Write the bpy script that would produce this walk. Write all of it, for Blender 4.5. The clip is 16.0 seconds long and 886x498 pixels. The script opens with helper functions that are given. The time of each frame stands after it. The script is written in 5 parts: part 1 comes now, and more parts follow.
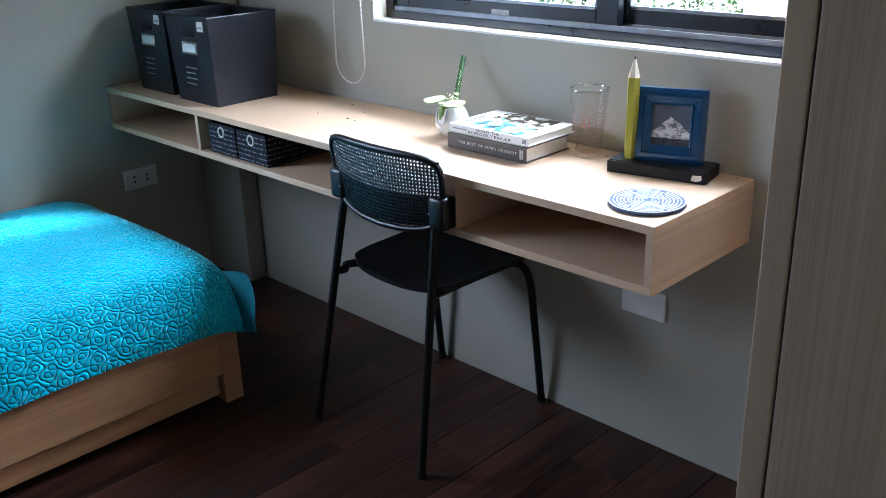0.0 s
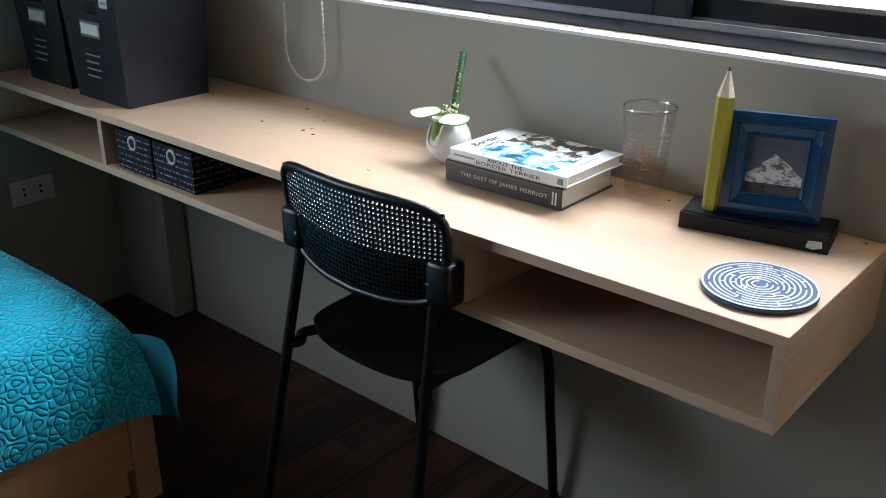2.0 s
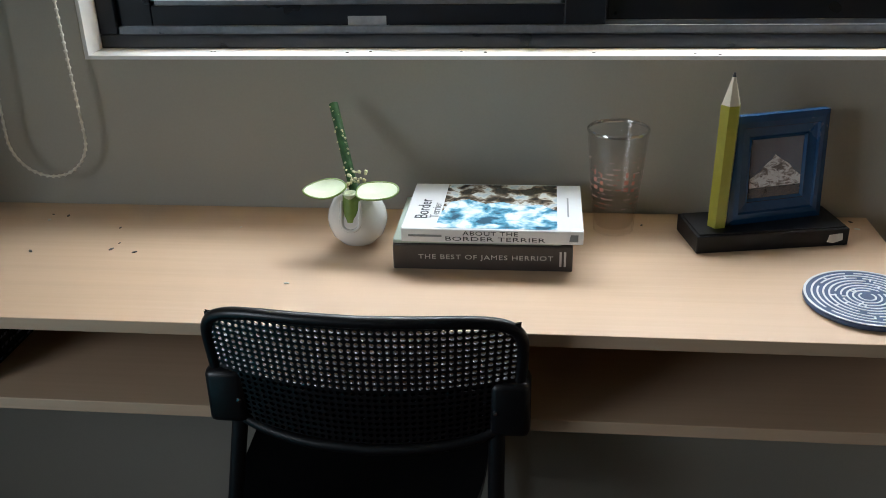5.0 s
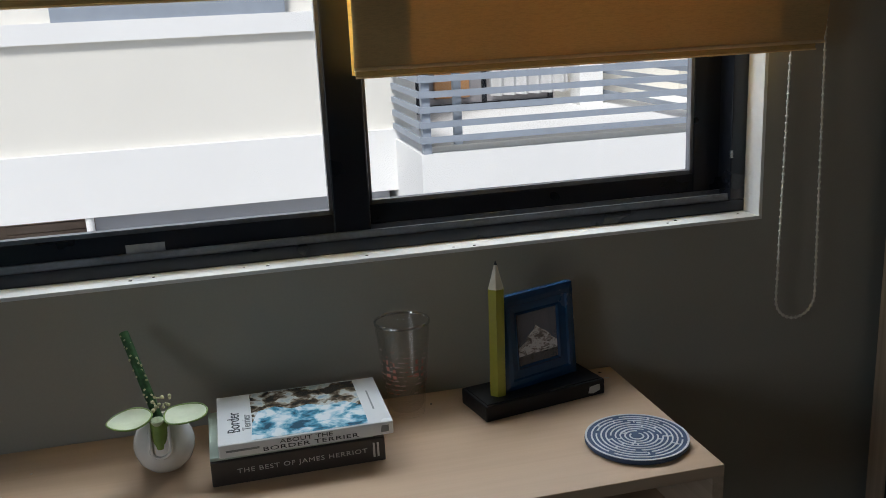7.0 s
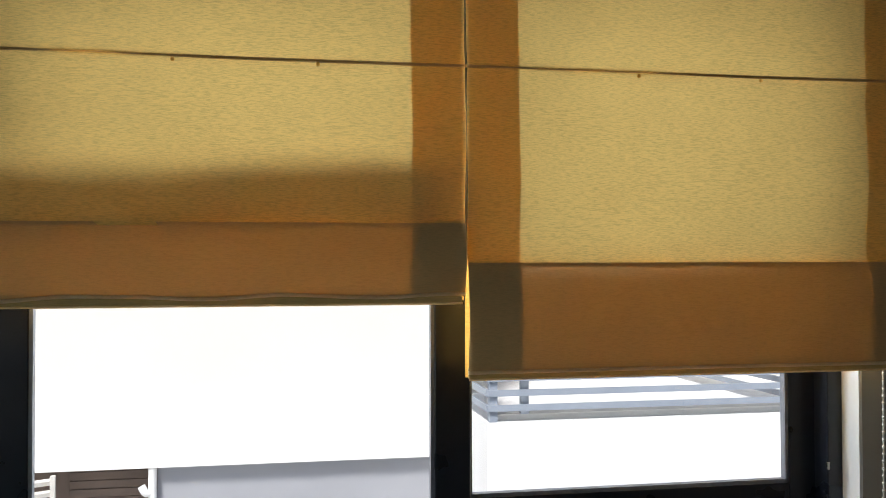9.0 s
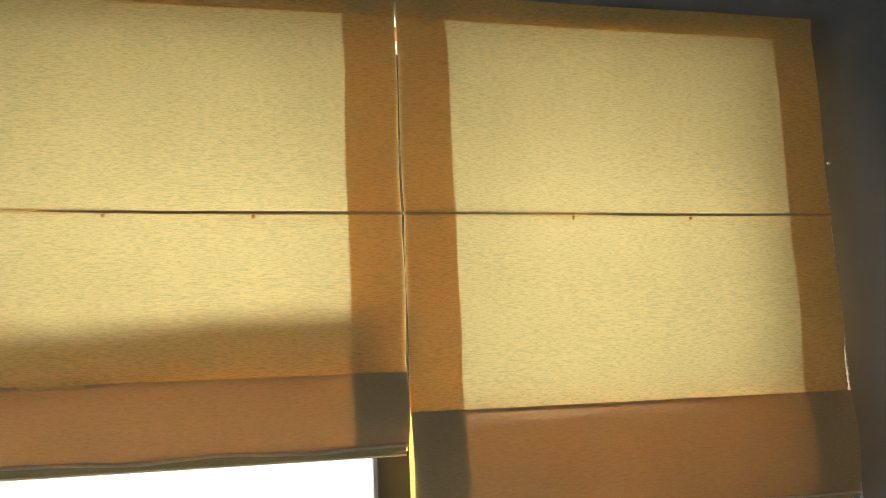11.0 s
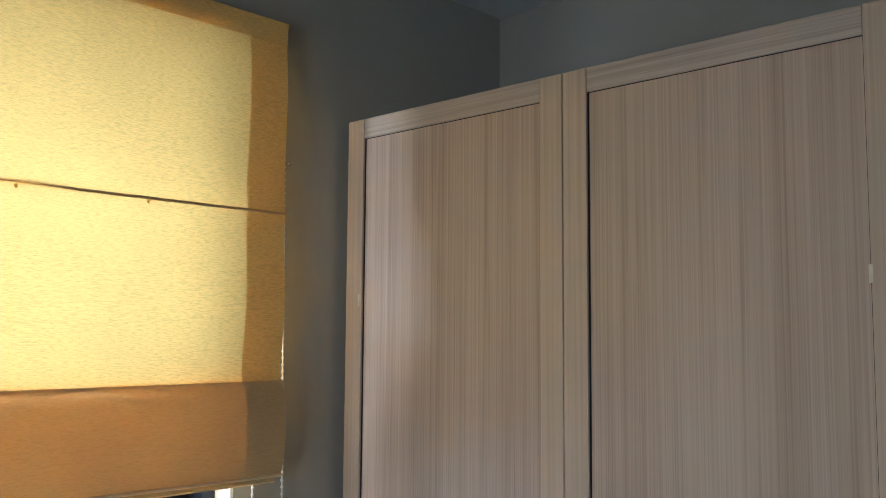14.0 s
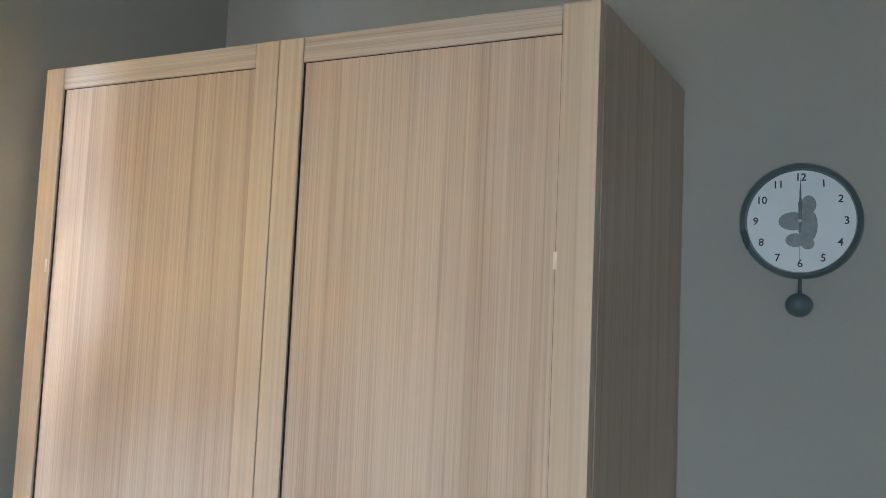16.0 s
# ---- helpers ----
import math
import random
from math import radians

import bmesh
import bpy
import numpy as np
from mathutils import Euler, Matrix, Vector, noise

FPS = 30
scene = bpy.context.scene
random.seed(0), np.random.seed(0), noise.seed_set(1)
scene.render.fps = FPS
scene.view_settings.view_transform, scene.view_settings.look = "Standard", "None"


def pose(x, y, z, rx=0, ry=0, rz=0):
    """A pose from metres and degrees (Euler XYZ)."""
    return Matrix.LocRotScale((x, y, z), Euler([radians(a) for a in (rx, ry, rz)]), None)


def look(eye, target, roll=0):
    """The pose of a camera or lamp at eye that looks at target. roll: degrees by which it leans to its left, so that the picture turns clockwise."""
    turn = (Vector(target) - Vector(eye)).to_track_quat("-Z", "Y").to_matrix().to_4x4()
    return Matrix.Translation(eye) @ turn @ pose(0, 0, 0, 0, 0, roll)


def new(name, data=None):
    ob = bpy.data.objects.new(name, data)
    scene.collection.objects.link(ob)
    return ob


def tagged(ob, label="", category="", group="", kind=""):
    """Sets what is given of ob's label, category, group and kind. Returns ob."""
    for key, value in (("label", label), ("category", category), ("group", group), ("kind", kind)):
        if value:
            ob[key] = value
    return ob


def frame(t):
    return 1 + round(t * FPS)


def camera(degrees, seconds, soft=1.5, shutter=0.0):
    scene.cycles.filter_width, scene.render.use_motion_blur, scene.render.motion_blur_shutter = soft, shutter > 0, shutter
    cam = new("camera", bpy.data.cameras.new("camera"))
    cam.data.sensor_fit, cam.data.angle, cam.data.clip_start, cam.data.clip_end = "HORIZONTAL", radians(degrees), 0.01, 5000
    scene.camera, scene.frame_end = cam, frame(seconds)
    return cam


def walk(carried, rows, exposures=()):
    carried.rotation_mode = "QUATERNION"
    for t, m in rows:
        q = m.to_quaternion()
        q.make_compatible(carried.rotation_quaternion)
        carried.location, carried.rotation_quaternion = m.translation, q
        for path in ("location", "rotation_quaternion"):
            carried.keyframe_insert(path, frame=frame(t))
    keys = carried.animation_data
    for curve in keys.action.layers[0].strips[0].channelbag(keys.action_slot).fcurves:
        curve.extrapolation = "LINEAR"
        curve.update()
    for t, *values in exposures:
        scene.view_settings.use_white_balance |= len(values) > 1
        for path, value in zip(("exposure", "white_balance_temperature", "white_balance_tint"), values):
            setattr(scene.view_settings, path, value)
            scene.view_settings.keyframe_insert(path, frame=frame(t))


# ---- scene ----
cam = camera(51.4, 16.0, soft=0.65)
PATH = [
    (0, (0.851, -1.784, 1.344), (-0.47, -0.472, 0.613), -1.8),
    (0.5, (0.732, -1.642, 1.334), (-0.535, -0.291, 0.576), -1.3),
    (1, (0.605, -1.528, 1.304), (-0.685, -0.212, 0.527), 0.3),
    (1.5, (0.461, -1.443, 1.303), (-0.82, -0.128, 0.509), -0.3),
    (2, (0.325, -1.404, 1.286), (-0.878, -0.015, 0.497), 0.3),
    (2.5, (0.128, -1.383, 1.278), (-0.995, 0.041, 0.434), 0.3),
    (3, (-0.037, -1.395, 1.282), (-1.112, 0.07, 0.447), 0.1),
    (5.3, (-0.536, -1.356, 1.312), (-0.58, 0.472, 0.501), -2.0),
    (5.5, (-0.558, -1.376, 1.298), (-0.501, 0.472, 0.536), -2.4),
    (6, (-0.586, -1.406, 1.339), (-0.349, 0.457, 0.652), -2.0),
    (6.5, (-0.572, -1.404, 1.361), (-0.228, 0.475, 0.768), -1.5),
    (7, (-0.642, -1.431, 1.387), (-0.189, 0.449, 0.878), -2.7),
    (7.5, (-0.707, -1.446, 1.408), (-0.224, 0.448, 0.986), -2.1),
    (8, (-0.729, -1.456, 1.431), (-0.26, 0.47, 1.168), -0.7),
    (8.5, (-0.736, -1.461, 1.449), (-0.374, 0.504, 1.369), 0.0),
    (9, (-0.736, -1.481, 1.465), (-0.372, 0.485, 1.509), -0.2),
    (9.2, (-0.737, -1.489, 1.472), (-0.34, 0.47, 1.553), -0.4),
    (11.3, (-0.746, -1.465, 1.534), (-0.188, 0.436, 1.81), -3.1),
    (11.5, (-0.75, -1.472, 1.538), (-0.114, 0.409, 1.777), -3.2),
    (12, (-0.743, -1.468, 1.547), (0.061, 0.357, 1.705), -3.3),
    (12.5, (-0.739, -1.468, 1.581), (0.234, 0.277, 1.669), -2.4),
    (13, (-0.736, -1.474, 1.585), (0.388, 0.179, 1.663), -1.9),
    (13.5, (-0.725, -1.472, 1.581), (0.56, 0.057, 1.693), -1.1),
    (14, (-0.7, -1.467, 1.562), (0.749, -0.1, 1.747), 0.4),
    (14.5, (-0.684, -1.475, 1.557), (0.902, -0.273, 1.756), 1.0),
    (15, (-0.664, -1.484, 1.549), (1.035, -0.448, 1.747), 1.7),
    (15.5, (-0.661, -1.49, 1.534), (1.107, -0.572, 1.72), 1.9),
    (16, (-0.636, -1.489, 1.545), (1.137, -0.578, 1.718), 2.5),
]
walk(cam, [(t, look(eye, target, roll)) for t, eye, target, roll in PATH],
     exposures=[(0.0, 1.95, 5200, 12), (1.5, 1.45, 5600, 11), (3.0, 1.0, 5800, 10), (5.5, 0.1, 6100, 9), (6.0, -0.5, 6000, 9), (7.0, -0.65, 6000, 9), (9.0, -0.15, 6150, 10), (11.3, 0.55, 5350, 9),
                (12.5, 0.55, 5200, 8), (14.0, 1.15, 5350, 9), (16.0, 2.2, 5500, 9)])

# ---- world and light ----
world = bpy.data.worlds.new("world")
scene.world = world
world.use_nodes = True
wn = world.node_tree.nodes
sky = wn.new("ShaderNodeTexSky")
sky.sky_type, sky.sun_disc = "NISHITA", False
sky.sun_elevation, sky.sun_rotation = radians(52), radians(205)
sky.air_density, sky.dust_density = 1.0, 3.0
wn["Background"].inputs["Strength"].default_value = 0.14
world.node_tree.links.new(sky.outputs[0], wn["Background"].inputs["Color"])

sun = new("sun", bpy.data.lights.new("sun", "SUN"))
sun.data.energy, sun.data.angle, sun.data.color = 5.0, radians(12), (1.0, 0.95, 0.88)
sun.matrix_world = look((-4.0, -7.0, 10.5), (0, 0, 0))

YB = -3.3
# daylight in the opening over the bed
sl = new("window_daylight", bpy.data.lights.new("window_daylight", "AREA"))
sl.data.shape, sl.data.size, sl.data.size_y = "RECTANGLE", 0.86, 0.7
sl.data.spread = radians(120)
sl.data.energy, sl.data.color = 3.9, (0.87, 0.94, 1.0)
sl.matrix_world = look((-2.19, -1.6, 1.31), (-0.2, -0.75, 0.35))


# sky light in the upper part of the main window's opening, behind the blinds
wl = new("sky_daylight", bpy.data.lights.new("sky_daylight", "AREA"))
wl.data.shape, wl.data.size, wl.data.size_y = "RECTANGLE", 1.46, 0.45
wl.data.energy, wl.data.color = 21.5, (0.92, 0.97, 1.0)
wl.matrix_world = look((-0.455, 0.33, 1.69), (-0.455, -0.67, 1.66))


# ---- materials ----
def nodes_of(name, rough=0.5, metal=0.0, spec=0.5):
    m = bpy.data.materials.new(name)
    m.use_nodes = True
    nt = m.node_tree
    b = nt.nodes["Principled BSDF"]
    b.inputs["Roughness"].default_value = rough
    b.inputs["Metallic"].default_value = metal
    b.inputs["Specular IOR Level"].default_value = spec
    return m, nt, b


def coords(nt, scale, rot=(0, 0, 0)):
    tc, mp = nt.nodes.new("ShaderNodeTexCoord"), nt.nodes.new("ShaderNodeMapping")
    mp.inputs["Scale"].default_value = scale
    mp.inputs["Rotation"].default_value = rot
    nt.links.new(tc.outputs["Object"], mp.inputs[0])
    return mp.outputs[0]


def noise_tex(nt, vec, scale, detail=4.0, rough=0.55, dist=0.0):
    n = nt.nodes.new("ShaderNodeTexNoise")
    n.inputs["Scale"].default_value, n.inputs["Detail"].default_value = scale, detail
    n.inputs["Roughness"].default_value, n.inputs["Distortion"].default_value = rough, dist
    nt.links.new(vec, n.inputs["Vector"])
    return n.outputs["Fac"]


def ramp(nt, fac, stops):
    r = nt.nodes.new("ShaderNodeValToRGB")
    e = r.color_ramp.elements
    while len(e) < len(stops):
        e.new(0.5)
    for el, (p, c) in zip(e, stops):
        el.position, el.color = p, (*c, 1)
    nt.links.new(fac, r.inputs[0])
    return r.outputs[0]


def math_node(nt, op, a, b=0.0):
    n = nt.nodes.new("ShaderNodeMath")
    n.operation = op
    for i, v in enumerate((a, b)):
        if isinstance(v, (int, float)):
            n.inputs[i].default_value = v
        else:
            nt.links.new(v, n.inputs[i])
    return n.outputs[0]


def mix(nt, fac, a, b, mode="MIX"):
    n = nt.nodes.new("ShaderNodeMix")
    n.data_type, n.blend_type = "RGBA", mode
    for sock, v in ((n.inputs[0], fac), (n.inputs[6], a), (n.inputs[7], b)):
        if isinstance(v, (int, float)):
            sock.default_value = v
        elif isinstance(v, tuple):
            sock.default_value = (*v, 1)
        else:
            nt.links.new(v, sock)
    return n.outputs[2]


def bump(nt, b, height, strength, distance):
    n = nt.nodes.new("ShaderNodeBump")
    n.inputs["Strength"].default_value, n.inputs["Distance"].default_value = strength, distance
    nt.links.new(height, n.inputs["Height"])
    nt.links.new(n.outputs[0], b.inputs["Normal"])


def tone(c, k):
    return tuple(min(1.0, v * k) for v in c)


def mat_plain(name, color, rough=0.5, metal=0.0, var=0.12, scale=6.0, grain=160.0, bumps=0.15, dist=0.001, spec=0.5):
    """A painted, moulded or coated surface with broad stains and fine grain."""
    m, nt, b = nodes_of(name, rough, metal, spec)
    v = coords(nt, (1, 1, 1))
    broad, fine = noise_tex(nt, v, scale, 3), noise_tex(nt, v, grain, 3)
    c = ramp(nt, broad, [(0.3, tone(color, 1 - var)), (0.7, tone(color, 1 + var))])
    c = mix(nt, 0.25, c, ramp(nt, fine, [(0.35, tone(color, 1 - var)), (0.65, tone(color, 1 + var))]))
    nt.links.new(c, b.inputs["Base Color"])
    nt.links.new(math_node(nt, "MULTIPLY_ADD", broad, 0.2), b.inputs["Roughness"])
    b.inputs["Roughness"].links[0].from_node.inputs[2].default_value = max(0.02, rough - 0.1)
    if bumps:
        bump(nt, b, fine, bumps, dist)
    return m


def mat_wood(name, light, mid, dark, axis="Z", rough=0.45, fine=150.0, streak=30.0, along=2.0, contrast=0.5, random_tone=0.0, gloss=0.5, blotch=0.0):
    """Straight-grained wood or wood-look foil, the grain running along an axis."""
    m, nt, b = nodes_of(name, rough, 0.0, gloss)
    k = "XYZ".index(axis)
    s1 = [fine] * 3
    s1[k] = along
    s2 = [streak] * 3
    s2[k] = along * 0.35
    v1, v2 = coords(nt, s1), coords(nt, s2)
    if random_tone:
        oi = nt.nodes.new("ShaderNodeObjectInfo")
        add = nt.nodes.new("ShaderNodeVectorMath")
        add.operation = "ADD"
        mul = math_node(nt, "MULTIPLY", oi.outputs["Random"], 57.0)
        nt.links.new(v2, add.inputs[0])
        nt.links.new(mul, add.inputs[1])
        v2 = add.outputs[0]
    n1, n2 = noise_tex(nt, v1, 1.0, 3, 0.6, 0.3), noise_tex(nt, v2, 1.0, 4, 0.6, 0.6)
    c2 = ramp(nt, n2, [(0.32, dark), (0.48, mid), (0.64, light)])
    c1 = ramp(nt, n1, [(0.34, dark), (0.5, mid), (0.6, light)])
    c = mix(nt, contrast, c2, c1)
    if blotch:
        sb_ = [5.0] * 3
        sb_[k] = 0.5
        c = mix(nt, blotch, c, ramp(nt, noise_tex(nt, coords(nt, sb_), 1.0, 3, 0.6, 0.4), [(0.35, tone(dark, 1.25)), (0.5, mid), (0.65, light)]))
    if random_tone:
        oi2 = nt.nodes.new("ShaderNodeObjectInfo")
        c = mix(nt, random_tone, c, ramp(nt, oi2.outputs["Random"], [(0.0, tone(dark, 0.6)), (0.5, mid), (1.0, light)]))
    nt.links.new(c, b.inputs["Base Color"])
    nt.links.new(math_node(nt, "MULTIPLY_ADD", n2, 0.2), b.inputs["Roughness"])
    b.inputs["Roughness"].links[0].from_node.inputs[2].default_value = max(0.02, rough - 0.1)
    bump(nt, b, n1, 0.25, 0.0006)
    return m


def mat_cloth(name, color, translucency, weave=700.0, rough=0.9, slub=(60.0, 60.0, 420.0), low=0.8):
    """Slubby woven cloth that lets light through."""
    m, nt, b = nodes_of(name, rough, 0.0, 0.1)
    v = coords(nt, slub)
    n1, n2 = noise_tex(nt, v, 1.0, 4, 0.65), noise_tex(nt, coords(nt, (weave, weave, weave)), 1.0, 2)
    broad = noise_tex(nt, coords(nt, (1, 1, 1)), 5.0, 3)
    c = ramp(nt, n1, [(0.36, tone(color, low)), (0.56, tone(color, 1.1))])
    c = mix(nt, 0.25, c, ramp(nt, n2, [(0.3, tone(color, 0.75)), (0.7, tone(color, 1.15))]))
    c = mix(nt, 0.25, c, ramp(nt, broad, [(0.3, tone(color, 0.8)), (0.7, tone(color, 1.1))]))
    nt.links.new(c, b.inputs["Base Color"])
    bump(nt, b, n1, 0.3, 0.001)
    tr, ms = nt.nodes.new("ShaderNodeBsdfTranslucent"), nt.nodes.new("ShaderNodeMixShader")
    nt.links.new(c, tr.inputs["Color"])
    ms.inputs[0].default_value = translucency
    nt.links.new(b.outputs[0], ms.inputs[1])
    nt.links.new(tr.outputs[0], ms.inputs[2])
    nt.links.new(ms.outputs[0], nt.nodes["Material Output"].inputs["Surface"])
    return m


def mat_glass(name, color=(1, 1, 1), rough=0.0, ior=1.45):
    m, nt, b = nodes_of(name, rough)
    b.inputs["Base Color"].default_value = (*color, 1)
    b.inputs["Transmission Weight"].default_value, b.inputs["IOR"].default_value = 1.0, ior
    return m


def mat_quilt(name, color):
    """Quilted cotton with meandering stitched channels."""
    m, nt, b = nodes_of(name, 0.75, 0.0, 0.25)
    v = coords(nt, (1, 1, 1))
    warp = noise_tex(nt, v, 14.0, 1.0)
    total = None
    for i in range(5):
        a = i * math.pi / 5 + 0.15 * math.sin(i * 2.3)
        d = nt.nodes.new("ShaderNodeVectorMath")
        d.operation = "DOT_PRODUCT"
        d.inputs[1].default_value = (275 * math.cos(a), 275 * math.sin(a), -250 * math.cos(a))
        nt.links.new(v, d.inputs[0])
        s = math_node(nt, "SINE", math_node(nt, "ADD", math_node(nt, "ADD", d.outputs["Value"], 1.9 * i * i), math_node(nt, "MULTIPLY", warp, 9.0 - 4.0 * i)))
        total = s if total is None else math_node(nt, "ADD", total, s)
    sq = math_node(nt, "MULTIPLY", total, total)
    puff = math_node(nt, "DIVIDE", sq, math_node(nt, "ADD", sq, 0.45))
    fine = noise_tex(nt, v, 400.0, 2)
    c = ramp(nt, noise_tex(nt, v, 5.0, 3), [(0.3, tone(color, 0.88)), (0.7, tone(color, 1.1))])
    # stitched channels tinted slightly darker, crease shade put into the colour
    c = mix(nt, 0.05, c, ramp(nt, puff, [(0.0, tone(color, 0.6)), (0.5, color)]))
    nt.links.new(c, b.inputs["Base Color"])
    b.inputs["Sheen Weight"].default_value = 0.2
    bump(nt, b, math_node(nt, "ADD", puff, math_node(nt, "MULTIPLY", fine, 0.08)), 1.0, 0.0075)
    return m


def mat_foliage(name, dark, light):
    m, nt, b = nodes_of(name, 0.6)
    c = ramp(nt, noise_tex(nt, coords(nt, (1, 1, 1)), 3.0, 4), [(0.3, dark), (0.7, light)])
    nt.links.new(c, b.inputs["Base Color"])
    return m


def mat_weave(name, color):
    """Dark woven paper rope in rows."""
    m, nt, b = nodes_of(name, 0.75, 0.0, 0.2)
    w = nt.nodes.new("ShaderNodeTexWave")
    w.bands_direction = "Z"
    w.inputs["Scale"].default_value, w.inputs["Distortion"].default_value = 22.0, 0.8
    nt.links.new(coords(nt, (1, 1, 1)), w.inputs["Vector"])
    n = noise_tex(nt, coords(nt, (160, 160, 60)), 1.0, 2)
    nt.links.new(ramp(nt, math_node(nt, "MULTIPLY", w.outputs["Fac"], n), [(0.42, color), (0.55, tone(color, 16))]), b.inputs["Base Color"])
    bump(nt, b, w.outputs["Fac"], 0.6, 0.002)
    return m


M_WALL = mat_plain("wall_paint", (0.385, 0.367, 0.312), 0.75, var=0.05, scale=1.6, grain=220, bumps=0.12, spec=0.2)
M_CEIL = mat_plain("ceiling_paint", (0.62, 0.62, 0.6), 0.85, var=0.04, scale=1.4, grain=200, spec=0.2)
M_WHITE = mat_plain("white_reveal_paint", (0.8, 0.8, 0.78), 0.55, var=0.06, scale=14, grain=90)
M_OUTLET = mat_plain("white_plastic", (0.72, 0.72, 0.7), 0.35, var=0.03, bumps=0)
M_DARKHOLE = mat_plain("dark_slot", (0.01, 0.01, 0.01), 0.8, bumps=0)
M_PLANK = mat_wood("plank_wood", (0.1, 0.036, 0.021), (0.026, 0.0095, 0.0062), (0.008, 0.0034, 0.0028), "Y", 0.4, 60, 11, 2.4, 0.35, 0.3, 0.35)
M_JOINT = mat_plain("floor_joint", (0.012, 0.007, 0.006), 0.8)
M_DESK_X = mat_wood("beech_top", (0.635, 0.452, 0.3), (0.6, 0.423, 0.275), (0.56, 0.39, 0.25), "X", 0.4, 130, 16, 2.0, 0.4, blotch=0.25)
M_DESK_Y = mat_wood("beech_side", (0.62, 0.45, 0.31), (0.56, 0.4, 0.27), (0.49, 0.34, 0.22), "Y", 0.42, 130, 16, 2.0, 0.5)
M_BED = mat_wood("bed_wood", (0.55, 0.32, 0.17), (0.47, 0.26, 0.13), (0.38, 0.2, 0.095), "Y", 0.45, 90, 14, 2.0, 0.45)
M_OAK_Z = mat_wood("wardrobe_panel", (0.64, 0.49, 0.37), (0.54, 0.4, 0.29), (0.31, 0.21, 0.14), "Z", 0.37, 300, 38, 1.4, 0.46, gloss=0.5, blotch=0.3)
M_OAK_Y = mat_wood("wardrobe_rail", (0.61, 0.5, 0.4), (0.51, 0.41, 0.32), (0.32, 0.245, 0.185), "Y", 0.36, 330, 75, 1.6, 0.5)
M_OAK_S = mat_wood("wardrobe_stile", (0.64, 0.49, 0.355), (0.57, 0.43, 0.3), (0.45, 0.325, 0.22), "Z", 0.38, 150, 26, 1.0, 0.4)
M_CHAIR = mat_plain("black_plastic", (0.0045, 0.0045, 0.0055), 0.38, var=0.15, grain=500, bumps=0.06, spec=0.5)
# steel of the chair legs; also the black that paints shade in wardrobe gaps
M_STEEL = mat_plain("black_steel_gap_shade", (0.006, 0.006, 0.007), 0.45, var=0.15, spec=0.3)
M_CHROME = mat_plain("screw_steel", (0.6, 0.6, 0.62), 0.25, 1.0, bumps=0)
M_BOX = mat_plain("black_box_card", (0.0065, 0.0085, 0.014), 0.34, var=0.2, scale=9, grain=300)
M_BIN = mat_weave("black_woven", (0.012, 0.012, 0.016))
M_CREAM = mat_plain("cream_card", (0.62, 0.6, 0.55), 0.6, var=0.06)
M_FRAME = mat_plain("dark_aluminium", (0.009, 0.011, 0.017), 0.3, 0.0, var=0.2, scale=10, bumps=0.05)
# light grey of the glazing beads; on the track it paints sunlit lips
M_BEAD = mat_plain("pale_bead_sunlit_lip", (0.2, 0.21, 0.24), 0.32, 0.5, var=0.25, scale=25, bumps=0.1)
M_GLASS = mat_glass("window_glass")
def mat_thin_glass(name, tint, base=0.015):
    """Thin clear glass: see-through, with a gloss that grows at its edges."""
    m, nt, b = nodes_of(name)
    tr, gl, ms, fr = [nt.nodes.new("ShaderNode" + k) for k in ("BsdfTransparent", "BsdfGlossy", "MixShader", "LayerWeight")]
    tr.inputs[0].default_value = (*tint, 1)
    gl.inputs["Roughness"].default_value, fr.inputs["Blend"].default_value = 0.03, 0.5
    gloss = math_node(nt, "MULTIPLY_ADD", math_node(nt, "POWER", fr.outputs["Facing"], 4.0), 0.48)
    gloss.node.inputs[2].default_value = base
    nt.links.new(gloss, ms.inputs[0])
    nt.links.new(tr.outputs[0], ms.inputs[1])
    nt.links.new(gl.outputs[0], ms.inputs[2])
    nt.links.new(ms.outputs[0], nt.nodes["Material Output"].inputs["Surface"])
    return m


M_CUP = mat_thin_glass("tumbler_glass", (0.978, 0.968, 0.962), 0.03)
M_CUPRIM = mat_thin_glass("thick_glass", (0.96, 0.96, 0.96), 0.45)
M_SCRAP = mat_thin_glass("clear_plastic", (0.8, 0.8, 0.79), 0.05)
M_BLIND = mat_cloth("ochre_cloth", (0.83, 0.565, 0.175), 0.092, slub=(90.0, 90.0, 760.0), low=0.68)
# same cloth: weaker light through hems and folds is put into these colours
M_LINING = mat_cloth("ochre_hem_cloth", (0.86, 0.49, 0.1), 0.4)
M_VAL = mat_cloth("ochre_valance_dimmed", (0.62, 0.41, 0.18), 0.12, slub=(90.0, 90.0, 500.0), low=0.9)
M_FOLD = mat_cloth("ochre_fold_dimmed", (0.56, 0.42, 0.18), 0.04)
M_CORD = mat_plain("bead_plastic", (0.74, 0.7, 0.6), 0.4, bumps=0)
# pale copy of the cloth colour, for edges painted as lit
M_LIT_EDGE = mat_cloth("ochre_lit_edge", (0.9, 0.74, 0.46), 0.5, low=0.9)
M_QUILT = mat_quilt("turquoise_quilt", (0.016, 0.5, 0.68))
M_TEAL = mat_plain("dark_turquoise_cloth", (0.006, 0.15, 0.19), 0.8, var=0.1, grain=400)
M_CERAMIC = mat_plain("white_glaze", (0.8, 0.79, 0.76), 0.12, var=0.03, bumps=0)
M_LEAF = mat_plain("pale_leaf", (0.62, 0.68, 0.46), 0.45, var=0.08, scale=30)
